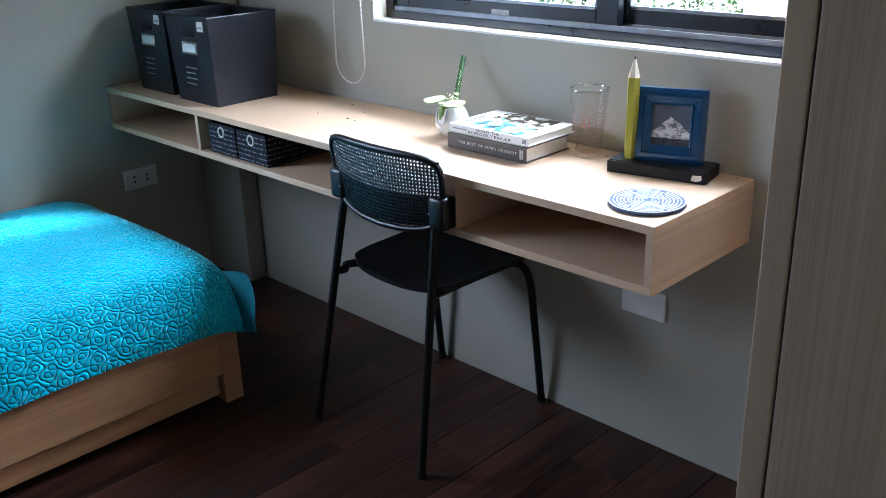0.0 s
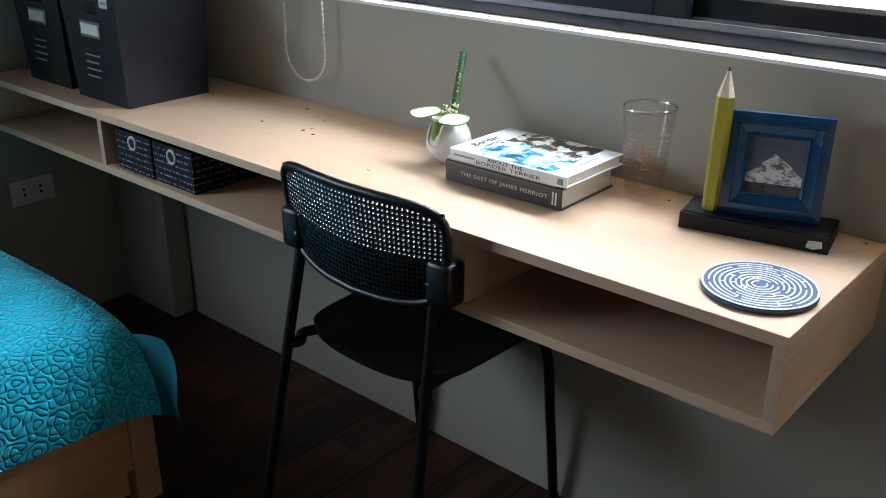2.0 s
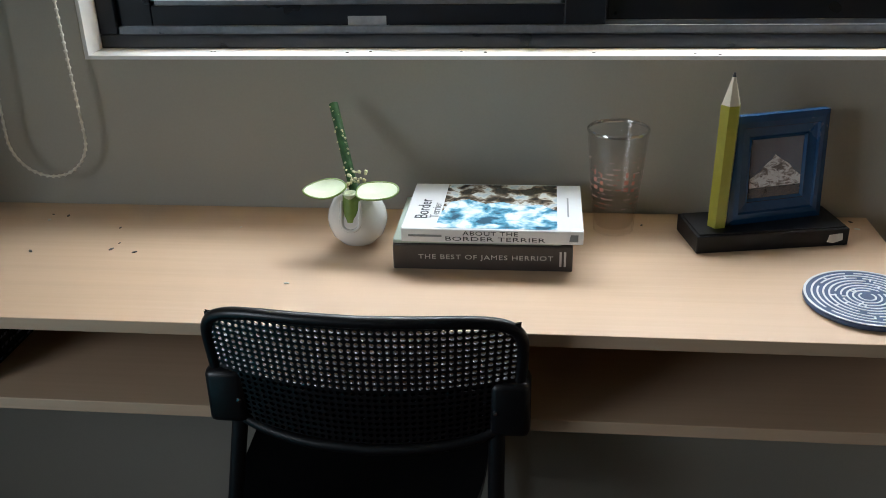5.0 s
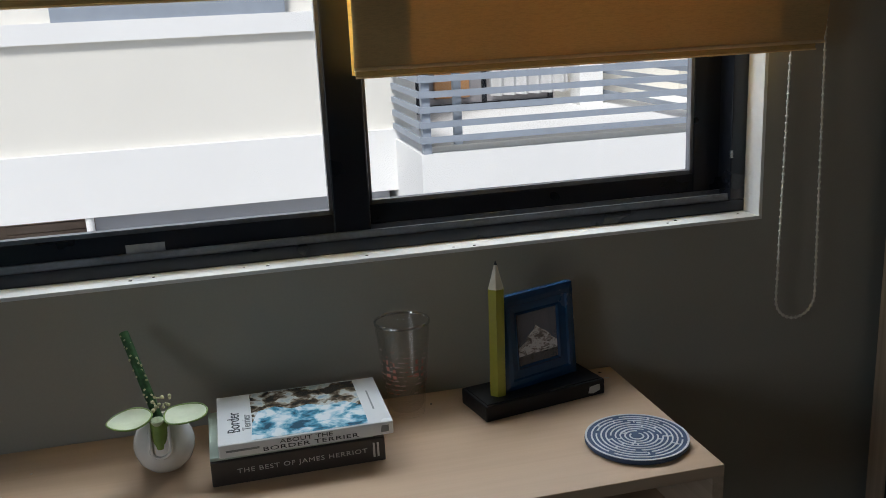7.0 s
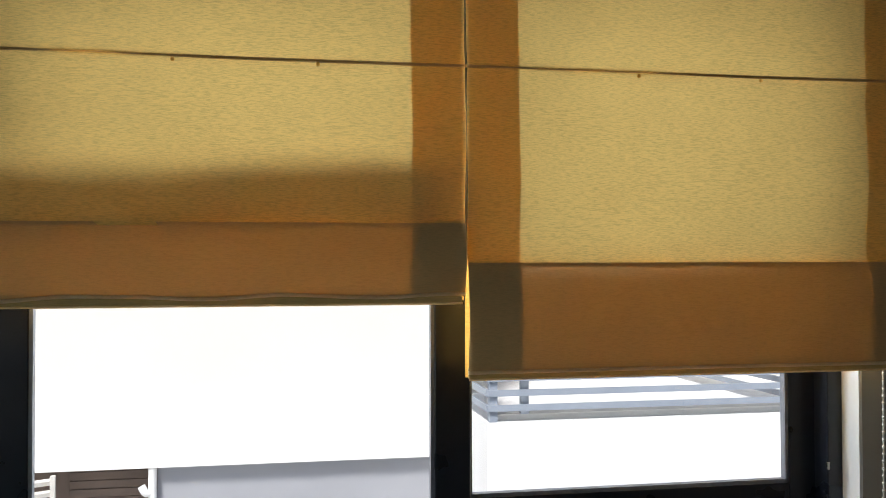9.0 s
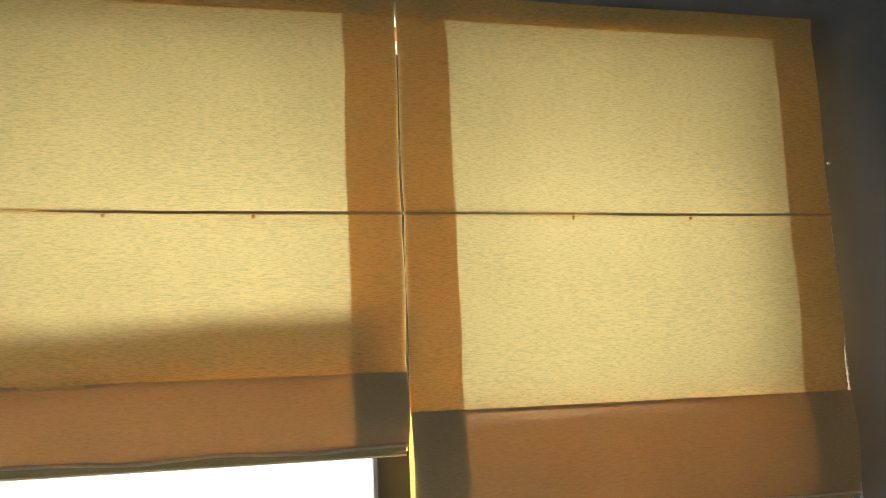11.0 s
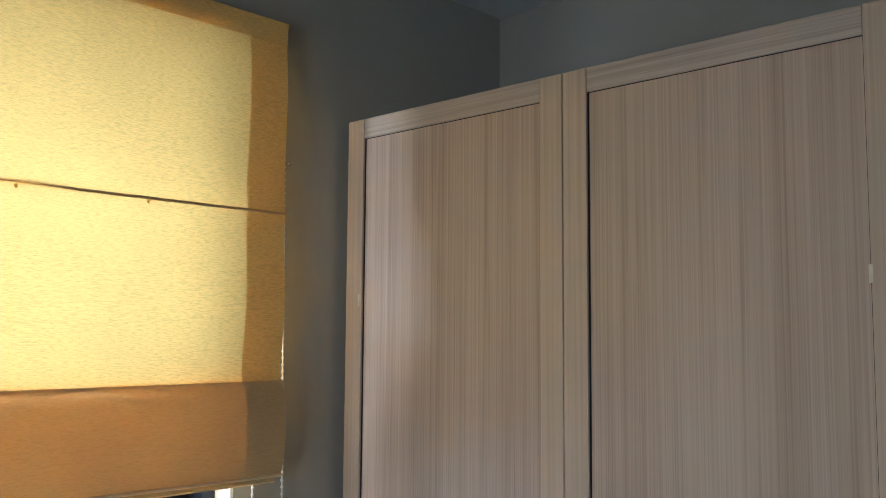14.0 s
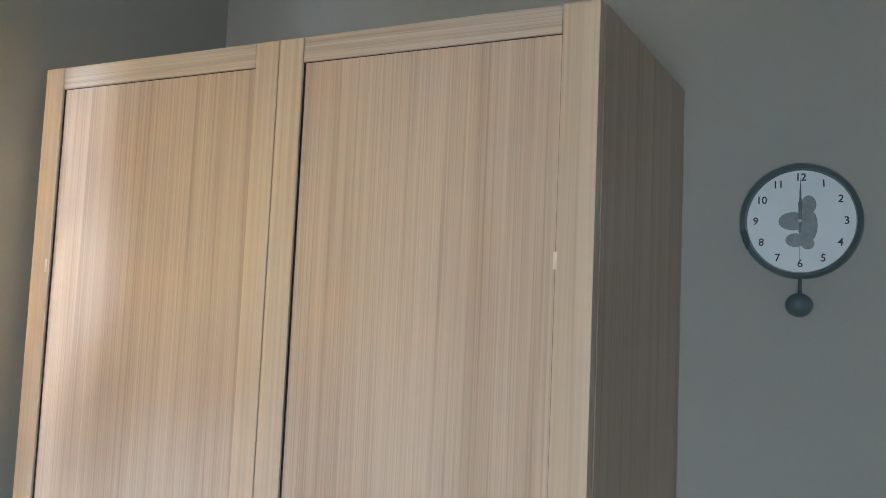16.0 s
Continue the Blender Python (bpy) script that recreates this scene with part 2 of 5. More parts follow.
M_LEAFRIM = mat_plain("leaf_rim", (0.2, 0.3, 0.06), 0.5, var=0.15, scale=40)
M_BAMBOO = mat_plain("bamboo_green", (0.035, 0.1, 0.028), 0.4, var=0.6, scale=90)
M_FLOWER = mat_plain("cream_blossom", (0.7, 0.66, 0.4), 0.6, var=0.1)
M_BROWN = mat_plain("brown_dustjacket", (0.065, 0.054, 0.047), 0.4, var=0.1, scale=25)
M_PAGES = mat_wood("book_pages", (0.75, 0.72, 0.66), (0.68, 0.65, 0.58), (0.5, 0.47, 0.42), "X", 0.8, 900, 300, 2.0, 0.5)
M_COVER = mat_plain("white_cover", (0.74, 0.76, 0.76), 0.25, var=0.04, bumps=0)
M_SAGE = mat_plain("sage_cover", (0.42, 0.5, 0.42), 0.4, var=0.06)
M_INK = mat_plain("dark_ink", (0.03, 0.035, 0.04), 0.5, bumps=0)
M_SILVERINK = mat_plain("pale_ink", (0.62, 0.6, 0.56), 0.45, bumps=0)
M_REDINK = mat_plain("red_ink", (0.5, 0.2, 0.15), 0.5, bumps=0)
M_WHITEINK = mat_plain("white_ink", (0.55, 0.42, 0.38), 0.6, bumps=0)
M_PENCIL = mat_plain("olive_lacquer", (0.3, 0.29, 0.03), 0.35, var=0.08, scale=20)
M_PALEWOOD = mat_plain("pale_wood", (0.72, 0.66, 0.52), 0.55, var=0.12, scale=60)
M_BLUE = mat_plain("blue_lacquer", (0.01, 0.055, 0.14), 0.24, var=0.15, scale=30)
M_BLACK = mat_plain("black_lacquer", (0.007, 0.007, 0.009), 0.42, var=0.2, scale=30, spec=0.3)
M_NAVY = mat_plain("slate_blue_glaze", (0.045, 0.078, 0.16), 0.45, var=0.2, scale=60)
M_LINEW = mat_plain("maze_white", (0.66, 0.68, 0.7), 0.45, var=0.1, scale=60)
M_TEALRIM = mat_plain("grey_teal_plastic", (0.085, 0.125, 0.125), 0.3, var=0.08, bumps=0)
M_DIAL = mat_plain("clock_dial_paper", (0.72, 0.745, 0.72), 0.5, var=0.03, bumps=0)
M_GREYINK = mat_plain("grey_print", (0.22, 0.24, 0.24), 0.5, var=0.2, scale=40, bumps=0)
M_RENDER = mat_plain("cream_render", (0.76, 0.74, 0.68), 0.85, var=0.05, scale=0.7, grain=60)
M_RENDERW = mat_plain("white_render", (0.82, 0.82, 0.81), 0.85, var=0.04, scale=0.8, grain=60)
M_GREYMETAL = mat_plain("grey_paint_metal", (0.3, 0.34, 0.4), 0.5, 0.0, var=0.08)
M_ROOF = mat_plain("grey_roofing", (0.3, 0.29, 0.3), 0.8, var=0.15, scale=2)
M_PANEL = mat_plain("grey_blue_panel", (0.36, 0.37, 0.4), 0.7, var=0.05, scale=2)
M_BRICKBROWN = mat_plain("brown_screen", (0.2, 0.15, 0.12), 0.8, var=0.25, scale=4)
M_GROUND = mat_plain("pale_concrete", (0.5, 0.5, 0.48), 0.9, var=0.12, scale=0.5, grain=20)
M_HEDGE = mat_foliage("hedge_leaves", (0.05, 0.1, 0.025), (0.14, 0.22, 0.06))
M_CURTAIN = mat_plain("pale_curtain", (0.6, 0.6, 0.6), 0.9, var=0.2, scale=5)
M_TAPE = mat_plain("grey_tape", (0.3, 0.31, 0.33), 0.6, var=0.15, scale=60)

# ---- building blocks ----
ORIGIN = {}


def thing(name, label, category, at=(0, 0, 0), group="", kind=""):
    ob = tagged(new(name), label, category, group, kind)
    ob.empty_display_size = 0.05
    ob.location = at
    ORIGIN[ob.name] = Vector(at)
    return ob


def part(name, bm, material, parent, label=""):
    o = ORIGIN[parent.name]
    bmesh.ops.translate(bm, verts=bm.verts, vec=-o)
    ob = link_mesh(name, bm, material)
    ob.parent = parent
    ORIGIN[ob.name] = o
    return tagged(ob, label)


def link_mesh(name, bm, material):
    bmesh.ops.recalc_face_normals(bm, faces=bm.faces)
    me = bpy.data.meshes.new(name)
    bm.to_mesh(me)
    bm.free()
    me.materials.append(material)
    return new(name, me)


def solid(name, bm, material, label="", category="", group="", kind=""):
    ob = tagged(link_mesh(name, bm, material), label, category, group, kind)
    ORIGIN[ob.name] = Vector((0, 0, 0))
    return ob


def smooth(ob, angle=40):
    ob.data.polygons.foreach_set("use_smooth", [True] * len(ob.data.polygons))
    ob.data.set_sharp_from_angle(angle=radians(angle))
    return ob


def box(bm, x0, x1, y0, y1, z0, z1, bevel=0.0, m=None, segments=2):
    t = bmesh.new()
    bmesh.ops.create_cube(t, size=1)
    for v in t.verts:
        v.co = Vector((x0 + (v.co.x + 0.5) * (x1 - x0), y0 + (v.co.y + 0.5) * (y1 - y0), z0 + (v.co.z + 0.5) * (z1 - z0)))
    if bevel:
        bmesh.ops.bevel(t, geom=t.edges[:], offset=bevel, segments=segments, affect="EDGES", profile=0.5)
    join(bm, t, m)
    return bm


def join(bm, t, m=None):
    if m is not None:
        bmesh.ops.transform(t, matrix=m, verts=t.verts)
    mp = {v: bm.verts.new(v.co) for v in t.verts}
    for f in t.faces:
        try:
            bm.faces.new([mp[v] for v in f.verts])
        except ValueError:
            pass
    t.free()


def boxes(*args, bevel=0.0, m=None):
    bm = bmesh.new()
    for a in args:
        box(bm, *a, bevel=bevel, m=m)
    return bm


def lathe(profile, n=40, m=None, closed=False):
    """Turns (radius, height) pairs about z."""
    bm = bmesh.new()
    rings = []
    for r, z in profile:
        if r < 1e-6:
            rings.append([bm.verts.new((0, 0, z))])
        else:
            rings.append([bm.verts.new((r * math.cos(2 * math.pi * k / n), r * math.sin(2 * math.pi * k / n), z)) for k in range(n)])
    pairs = list(zip(rings, rings[1:])) + ([(rings[-1], rings[0])] if closed else [])
    for a, b in pairs:
        for k in range(n):
            q = [a[k % len(a)], a[(k + 1) % len(a)], b[(k + 1) % len(b)], b[k % len(b)]]
            q = list(dict.fromkeys(q))
            if len(q) > 2:
                bm.faces.new(q)
    if m is not None:
        bmesh.ops.transform(bm, matrix=m, verts=bm.verts)
    return bm


def tube(points, r, n=10, cap=True):
    """A round tube along a line of points."""
    bm = bmesh.new()
    pts = [Vector(p) for p in points]
    rings, side = [], None
    for i, p in enumerate(pts):
        d = (pts[min(i + 1, len(pts) - 1)] - pts[max(i - 1, 0)]).normalized()
        if side is None:
            side = d.cross(Vector((0, 0, 1)) if abs(d.z) < 0.9 else Vector((1, 0, 0))).normalized()
        side = (side - d * side.dot(d)).normalized()
        up = d.cross(side)
        rings.append([bm.verts.new(p + r * (math.cos(a) * side + math.sin(a) * up)) for a in (2 * math.pi * k / n for k in range(n))])
    for a, b in zip(rings, rings[1:]):
        for k in range(n):
            bm.faces.new((a[k], a[(k + 1) % n], b[(k + 1) % n], b[k]))
    if cap:
        bm.faces.new(rings[0][::-1])
        bm.faces.new(rings[-1])
    return bm


def curve_points(ctrl, steps=8):
    """Rounded line through control points (Catmull-Rom)."""
    p = [Vector(c) for c in ctrl]
    p = [2 * p[0] - p[1]] + p + [2 * p[-1] - p[-2]]
    out = []
    for i in range(1, len(p) - 2):
        for s in range(steps):
            t = s / steps
            out.append(0.5 * (2 * p[i] + (p[i + 1] - p[i - 1]) * t + (2 * p[i - 1] - 5 * p[i] + 4 * p[i + 1] - p[i + 2]) * t**2
                              + (3 * p[i] - p[i - 1] - 3 * p[i + 1] + p[i + 2]) * t**3))
    return out + [p[-2]]


def sheet(fn, nu, nv):
    """A grid surface; fn(u, v) gives the place for u, v in 0..1."""
    bm = bmesh.new()
    g = [[bm.verts.new(fn(i / nu, j / nv)) for j in range(nv + 1)] for i in range(nu + 1)]
    for i in range(nu):
        for j in range(nv):
            bm.faces.new((g[i][j], g[i + 1][j], g[i + 1][j + 1], g[i][j + 1]))
    return bm


def outline(points, depth, m=None):
    """A flat shape from outline points in its xy-plane, with a thickness."""
    bm = bmesh.new()
    a = [bm.verts.new((x, y, 0)) for x, y in points]
    b = [bm.verts.new((x, y, depth)) for x, y in points]
    bm.faces.new(a[::-1])
    bm.faces.new(b)
    for k in range(len(a)):
        bm.faces.new((a[k], a[(k + 1) % len(a)], b[(k + 1) % len(a)], b[k]))
    bmesh.ops.triangulate(bm, faces=[f for f in bm.faces if len(f.verts) > 4])
    if m is not None:
        bmesh.ops.transform(bm, matrix=m, verts=bm.verts)
    return bm


def lettering(text, height, m, spacing=1.0, width=None, bold=0.0):
    """Raised letters in the xy-plane of m, centred; returned as a bmesh."""
    cu = bpy.data.curves.new("lettering", "FONT")
    cu.body, cu.size, cu.extrude, cu.offset = text, height, 0.0002, bold
    cu.align_x, cu.align_y, cu.space_character, cu.resolution_u = "CENTER", "CENTER", spacing, 3
    ob = new("lettering", cu)
    me = bpy.data.meshes.new_from_object(ob.evaluated_get(bpy.context.evaluated_depsgraph_get()))
    bpy.data.objects.remove(ob)
    bpy.data.curves.remove(cu)
    bm = bmesh.new()
    bm.from_mesh(me)
    bpy.data.meshes.remove(me)
    if width:
        xs = [v.co.x for v in bm.verts]
        k = width / (max(xs) - min(xs))
        bmesh.ops.scale(bm, vec=(k, 1, 1), verts=bm.verts)
    bmesh.ops.transform(bm, matrix=m, verts=bm.verts)
    return bm


# ---- setting: walls, floor, ceiling ----
XL, XR, H = -2.15, 1.06, 2.365
WX0, WX1, WZ0, WZ1 = -1.205, 0.296, 0.997, 2.09
T = 0.16


def structure(name, bm, material, label, category):
    return solid(name, bm, material, label, category, kind="structure")


structure("wall_window", boxes((XL - T, WX0, 0, T, -0.1, H), (WX1, XR + T, 0, T, -0.1, H), (WX0, WX1, 0, T, -0.1, WZ0 - 0.006), (WX0, WX1, 0, T, WZ1 + 0.006, H)),
          M_WALL, "grey-green painted wall with a wide window above the desk", "wall")
structure("window_reveal", boxes((WX0, WX1, 0.001, T - 0.01, WZ0 - 0.006, WZ0), (WX0, WX0 + 0.006, 0.001, T - 0.01, WZ0, WZ1), (WX1 - 0.006, WX1, 0.001, T - 0.01, WZ0, WZ1), (WX0, WX1, 0.001, T - 0.01, WZ1, WZ1 + 0.006)),
          M_WHITE, "white painted window reveal and sill, slightly dusty", "window sill")
structure("wall_left", boxes((XL - T, XL, YB - T, -2.05, -0.1, H), (XL - T, XL, -1.15, 0, -0.1, H), (XL - T, XL, -2.05, -1.15, -0.1, 0.94), (XL - T, XL, -2.05, -1.15, 1.68, H)),
          M_WALL, "grey-green painted wall beside the bed", "wall")
structure("wall_right", boxes((XR, XR + T, YB - T, 0, -0.1, H)), M_WALL, "grey-green painted wall behind the wardrobe and clock", "wall")
structure("wall_back", boxes((XL, XR, YB - T, YB, -0.1, H)), M_WALL, "plain grey-green painted wall", "wall")
structure("corner_column", boxes((XL, -1.89, -0.07, 0, 0, H), bevel=0.003), M_WALL, "painted corner column standing proud of the wall", "column")
structure("ceiling", boxes((XL - T, XR + T, YB - T, T, H, H + 0.12)), M_CEIL, "plain off-white painted ceiling", "ceiling")
floor = structure("floor", boxes((XL - T, XR + T, YB - T, 0, -0.1, -0.006)), M_JOINT, "dark red-brown wood plank floor", "floor")

# ---- window ----
win = thing("window_1", "dark aluminium sliding window with a daylight view", "window", ((WX0 + WX1) / 2, 0.08, WZ0), kind="structure")
fx0, fx1 = WX0 + 0.006, WX1 - 0.006
part("window_frame", boxes((fx0, fx1, 0.05, 0.13, WZ0, WZ0 + 0.022), (fx0, fx1, 0.05, 0.13, WZ1 - 0.03, WZ1), (fx0, fx0 + 0.03, 0.05, 0.13, WZ0 + 0.022, WZ1 - 0.03),
                           (fx1 - 0.03, fx1, 0.05, 0.13, WZ0 + 0.022, WZ1 - 0.03), bevel=0.002), M_FRAME, win)
# dark frame metal made pale here, painting the sun on the track lips
part("track", boxes((fx0 + 0.03, fx1 - 0.03, 0.055, 0.061, WZ0 + 0.022, WZ0 + 0.034), (fx0 + 0.03, fx1 - 0.03, 0.086, 0.09, WZ0 + 0.022, WZ0 + 0.036), (fx0 + 0.03, fx1 - 0.03, 0.118, 0.125, WZ0 + 0.022, WZ0 + 0.03)), M_BEAD, win, "aluminium sliding track, sunlit lips put in its pale colour")


def sash(x0, x1, y, stile, glass_bottom):
    z0, z1 = WZ0 + 0.024, WZ1 - 0.032
    s = part("sash", boxes((x0, x0 + stile, y, y + 0.024, z0, z1), (x1 - stile, x1, y, y + 0.024, z0, z1), (x0 + stile, x1 - stile, y, y + 0.024, z0, glass_bottom),
                           (x0 + stile, x1 - stile, y, y + 0.024, z1 - 0.05, z1), bevel=0.002), M_FRAME, win)
    part("bead", boxes((x0 + stile, x0 + stile + 0.006, y + 0.003, y + 0.02, glass_bottom, z1 - 0.05), (x1 - stile - 0.006, x1 - stile, y + 0.003, y + 0.02, glass_bottom, z1 - 0.05),
                       (x0 + stile, x1 - stile, y + 0.003, y + 0.02, glass_bottom, glass_bottom + 0.007)), M_BEAD, s, "light grey glazing bead")
    p = part("pane", boxes((x0 + stile, x1 - stile, y + 0.01, y + 0.014, glass_bottom, z1 - 0.05)), M_GLASS, s)
    p.visible_shadow = False


sash(fx0 + 0.024, -0.404, 0.061, 0.062, 1.062)
sash(-0.46, fx1 - 0.022, 0.092, 0.06, 1.066)
part("latch", boxes((fx1 - 0.034, fx1 - 0.028, 0.046, 0.05, 1.098, 1.112), bevel=0.001), M_CHROME, win)
solid("tape_strip", boxes((-0.798, -0.738, 0.0598, 0.061, 1.031, 1.045)), M_TAPE, "small strip of grey tape stuck on the sash rail", "tape")


# ---- roman blinds ----
def blind(x0, x1, z_fold, z_bot, seed, stack):
    b = thing("roman_blind", "ochre roman blind half drawn over the window, light shining through", "blind", ((x0 + x1) / 2, -0.05, 2.16), group="roman blinds")
    rnd = random.Random(seed)
    ph = rnd.random() * 9
    zc = 1.786

    def cloth(x, z, y0):
        w = 0.004 * math.sin(5.5 * x + ph + 3 * z) + 0.0035 * noise.noise(Vector((x * 5, z * 6, ph))) + 0.0015 * noise.noise(Vector((x * 19, z * 25, ph)))
        for q, (sx_, off) in enumerate(((0.75, 1.62), (0.95, 1.57), (-0.6, 1.9))):
            d = z - off + sx_ * (x - x0 - 0.2 - 0.1 * q)
            w -= 0.004 * math.exp(-d * d / 0.0005) * max(0.0, 1 - abs(x - x0 - 0.25 - 0.1 * q) / 0.22)
        edge = min(x - x0, x1 - x)
        return Vector((x + 0.0025 * noise.noise(Vector((z * 7, ph, 0))), y0 + w * min(1, 0.3 + edge * 6), z))

    def panel(za, zb, bulge, sag=0.0, ua=0.0, ub=1.0, dy=0.0, n=48):
        def fn(u, v):
            u = ua + (ub - ua) * u
            x, z = x0 + (x1 - x0) * u, za + (zb - za) * v
            p = cloth(x, z, -0.058)
            p.y -= bulge * math.sin(math.pi * v) ** 2 + 0.006 * math.exp(-v * 18) + 0.006 * math.exp(-(1 - v) * 18)
            p.z -= sag * math.sin(u * 7 + ph) * v
            p.y += dy
            return p
        return sheet(fn, n, 24)
    smooth(part("cloth", panel(2.155, zc + 0.001, 0.006), M_BLIND, b, "slubby ochre cloth"))
    smooth(part("cloth", panel(zc - 0.001, z_fold, 0.012), M_BLIND, b, "slubby ochre cloth"))

    e = 0.086 / (x1 - x0)
    for ua, ub in ((0.002, e), (1 - e, 0.998)):
        for za, zb, bl in ((2.155, zc + 0.001, 0.006), (zc - 0.001, z_fold, 0.012)):
            smooth(part("side_hem", panel(za, zb, bl, 0.0, ua, ub, 0.0022, 6), M_LINING, b, "doubled side hem"))
    smooth(part("top_hem", panel(2.153, 2.112, 0.0, 0.0, 0.003, 0.997, 0.0025, 30), M_LINING, b))

    def tuck(u, v):
        a = 2 * math.pi * v
        x = x0 + (x1 - x0) * u
        return Vector((x, -0.064 + 0.0028 * math.cos(a) + 0.004 * math.sin(5.5 * x + ph), zc + 0.0026 * math.sin(a)))
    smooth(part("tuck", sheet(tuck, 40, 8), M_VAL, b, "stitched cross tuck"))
    # lower valance, a folded double layer hanging in front
    def front(u, v):
        x = x0 + (x1 - x0) * u
        ripple = 0.004 * noise.noise(Vector((x * 9, ph, 1))) + 0.0025 * math.sin(x * 23 + ph)
        z = z_fold + 0.006 + (z_bot - z_fold - 0.006) * v + stack * ripple * v
        return Vector((x, -0.068 - 0.012 * math.sin(math.pi * v) + stack * 0.01 * v + 0.002 * math.sin(9 * x + ph), z))

    def back(u, v):
        p = front(u, v)
        return Vector((p.x, -0.046 - 0.003 * math.sin(7 * p.x), p.z + 0.004 - 0.014 * v))
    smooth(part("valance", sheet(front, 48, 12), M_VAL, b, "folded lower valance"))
    smooth(part("valance_back", sheet(back, 24, 6), M_LINING, b))
    for ua, ub in ((0.002, e), (1 - e, 0.998)):
        for dy in (0.003, 0.006):
            smooth(part("valance_hem", sheet(lambda u, v: front(ua + (ub - ua) * u, v) + Vector((0, dy, 0)), 6, 12), M_FOLD, b, "turned-in side hem"))
    part("bottom_bar", boxes((x0 + 0.004, x1 - 0.004, -0.056, -0.046, z_bot - 0.012, z_bot + 0.006), bevel=0.002), M_FOLD, b)
    # pale tubes added along the lower edges, painting them as lit by the window
    smooth(part("lit_edge", tube([front(k / 60, 1.0) + Vector((0, -0.001, 0)) for k in range(61)], 0.003, 8), M_LIT_EDGE, b, "lower cloth edge, window light put in its pale colour"), 80)
    smooth(part("lit_edge", tube([Vector((x0 + 0.004, -0.056, z_bot - 0.013)), Vector((x1 - 0.004, -0.056, z_bot - 0.013))], 0.0016, 8), M_LIT_EDGE, b), 80)
    if stack:
        def fold(u, v):
            x = x0 + 0.01 + (x1 - x0 - 0.02) * u
            return Vector((x, -0.03 + 0.018 * math.sin(math.pi * v), z_fold + 0.095 - 0.095 * v + 0.008 * math.sin(x * 8)))
        smooth(part("gathered_fold", sheet(fold, 24, 8), M_BLIND, b))
    part("head_rail", boxes((x0 + 0.004, x1 - 0.004, -0.048, -0.002, 2.118, 2.152), bevel=0.003), M_CORD, b)
    for k, f in enumerate((0.365, 0.64) if not stack else (0.46, 0.72)):
        xk = x0 + (x1 - x0) * f
        part("cord_ring", lathe([(0, -0.0015), (0.003, -0.001), (0.0034, 0), (0.003, 0.001), (0, 0.0015)], 10, pose(xk, -0.069, zc - 0.007, 90)), M_LINING, b)
    return b


def bead_chain(x, y, z_top, z_low, half, parent, top_gap, lean=0.0):
    zc = z_low + half
    left = [Vector((x + lean - top_gap, y, z_top)).lerp(Vector((x - half, y, zc)), k / 200) for k in range(200)]
    bow = [Vector((x - half * math.cos(a), y, zc - half * math.sin(a))) for a in (math.pi * k / 40 for k in range(41))]
    right = [Vector((x + half, y, zc)).lerp(Vector((x + lean + top_gap, y, z_top)), k / 200) for k in range(1, 201)]
    pts = left + bow + right
    bm = tube(pts[::3], 0.0017, 6)
    run, last = 0.0, pts[0]
    for p in pts:
        run += (p - last).length
        last = p
        if run > 0.0065:
            run = 0
            t = bmesh.new()
            bmesh.ops.create_icosphere(t, subdivisions=1, radius=0.0035)
            join(bm, t, Matrix.Translation(p))
    smooth(part("bead_chain", bm, M_CORD, parent, "looped cream bead chain"), 80)


right_blind = blind(-0.435, 0.351, 1.469, 1.303, 3, 0)
left_blind = blind(-1.262, -0.437, 1.531, 1.424, 5, 1)
left_blind["label"] = "ochre roman blind gathered higher over the window, rippled lower edge"
bead_chain(0.352, -0.03, 2.12, 0.806, 0.04, right_blind, 0.02, -0.004)
bead_chain(-1.28, -0.03, 2.12, 0.808, 0.066, left_blind, 0.03)
solid("wall_screw", lathe([(0, 0.003), (0.003, 0.002), (0.0042, 0)], 10, pose(0.408, 0, 1.898, 90)), M_CHROME, "small bright screw head in the wall", "screw")

# ---- floating desk ----
DY, DZ, DB = -0.388, 0.75, 0.608
desk = thing("floating_desk", "long beech floating desk with open compartments, wall mounted", "desk", (-1.075, -0.19, DB))
part("desktop", boxes((XL + 0.004, 0, DY, -0.002, DZ - 0.018, DZ), bevel=0.0012), M_DESK_X, desk, "pale beech desktop, dusty")
part("bottom_panel", boxes((XL + 0.004, 0, DY, -0.002, DB, DB + 0.018), bevel=0.0012), M_DESK_X, desk)
for xa, xb in ((XL + 0.004, XL + 0.02), (-1.594, -1.578), (-0.545, -0.51), (-0.018, 0)):
    part("upright_panel", boxes((xa, xb, DY + 0.001, -0.002, DB + 0.018, DZ - 0.018), bevel=0.0008), M_DESK_Y, desk)
part("back_panel", boxes((XL + 0.02, -0.018, -0.01, -0.0025, DB + 0.018, DZ - 0.018)), M_DESK_X, desk)

# ---- wardrobe ----
ward = thing("wardrobe", "tall two-door wardrobe in striped pale oak foil, closed", "wardrobe", (0.8, -0.56, 0))
WF, WY0, WY1, WT = 0.54, -0.024, -1.11, 2.002
part("carcass_side", boxes((WF + 0.0264, XR - 0.002, WY1, WY1 + 0.018, 0.0, WT + 0.004), bevel=0.0008), M_OAK_Z, ward)
part("carcass_side", boxes((WF + 0.0264, XR - 0.002, WY0 - 0.018, WY0, 0.0, WT + 0.004), bevel=0.0008), M_OAK_Z, ward)
part("carcass_top", boxes((WF + 0.0264, XR - 0.002, WY1 + 0.018, WY0 - 0.018, WT - 0.014, WT + 0.004)), M_OAK_Y, ward)
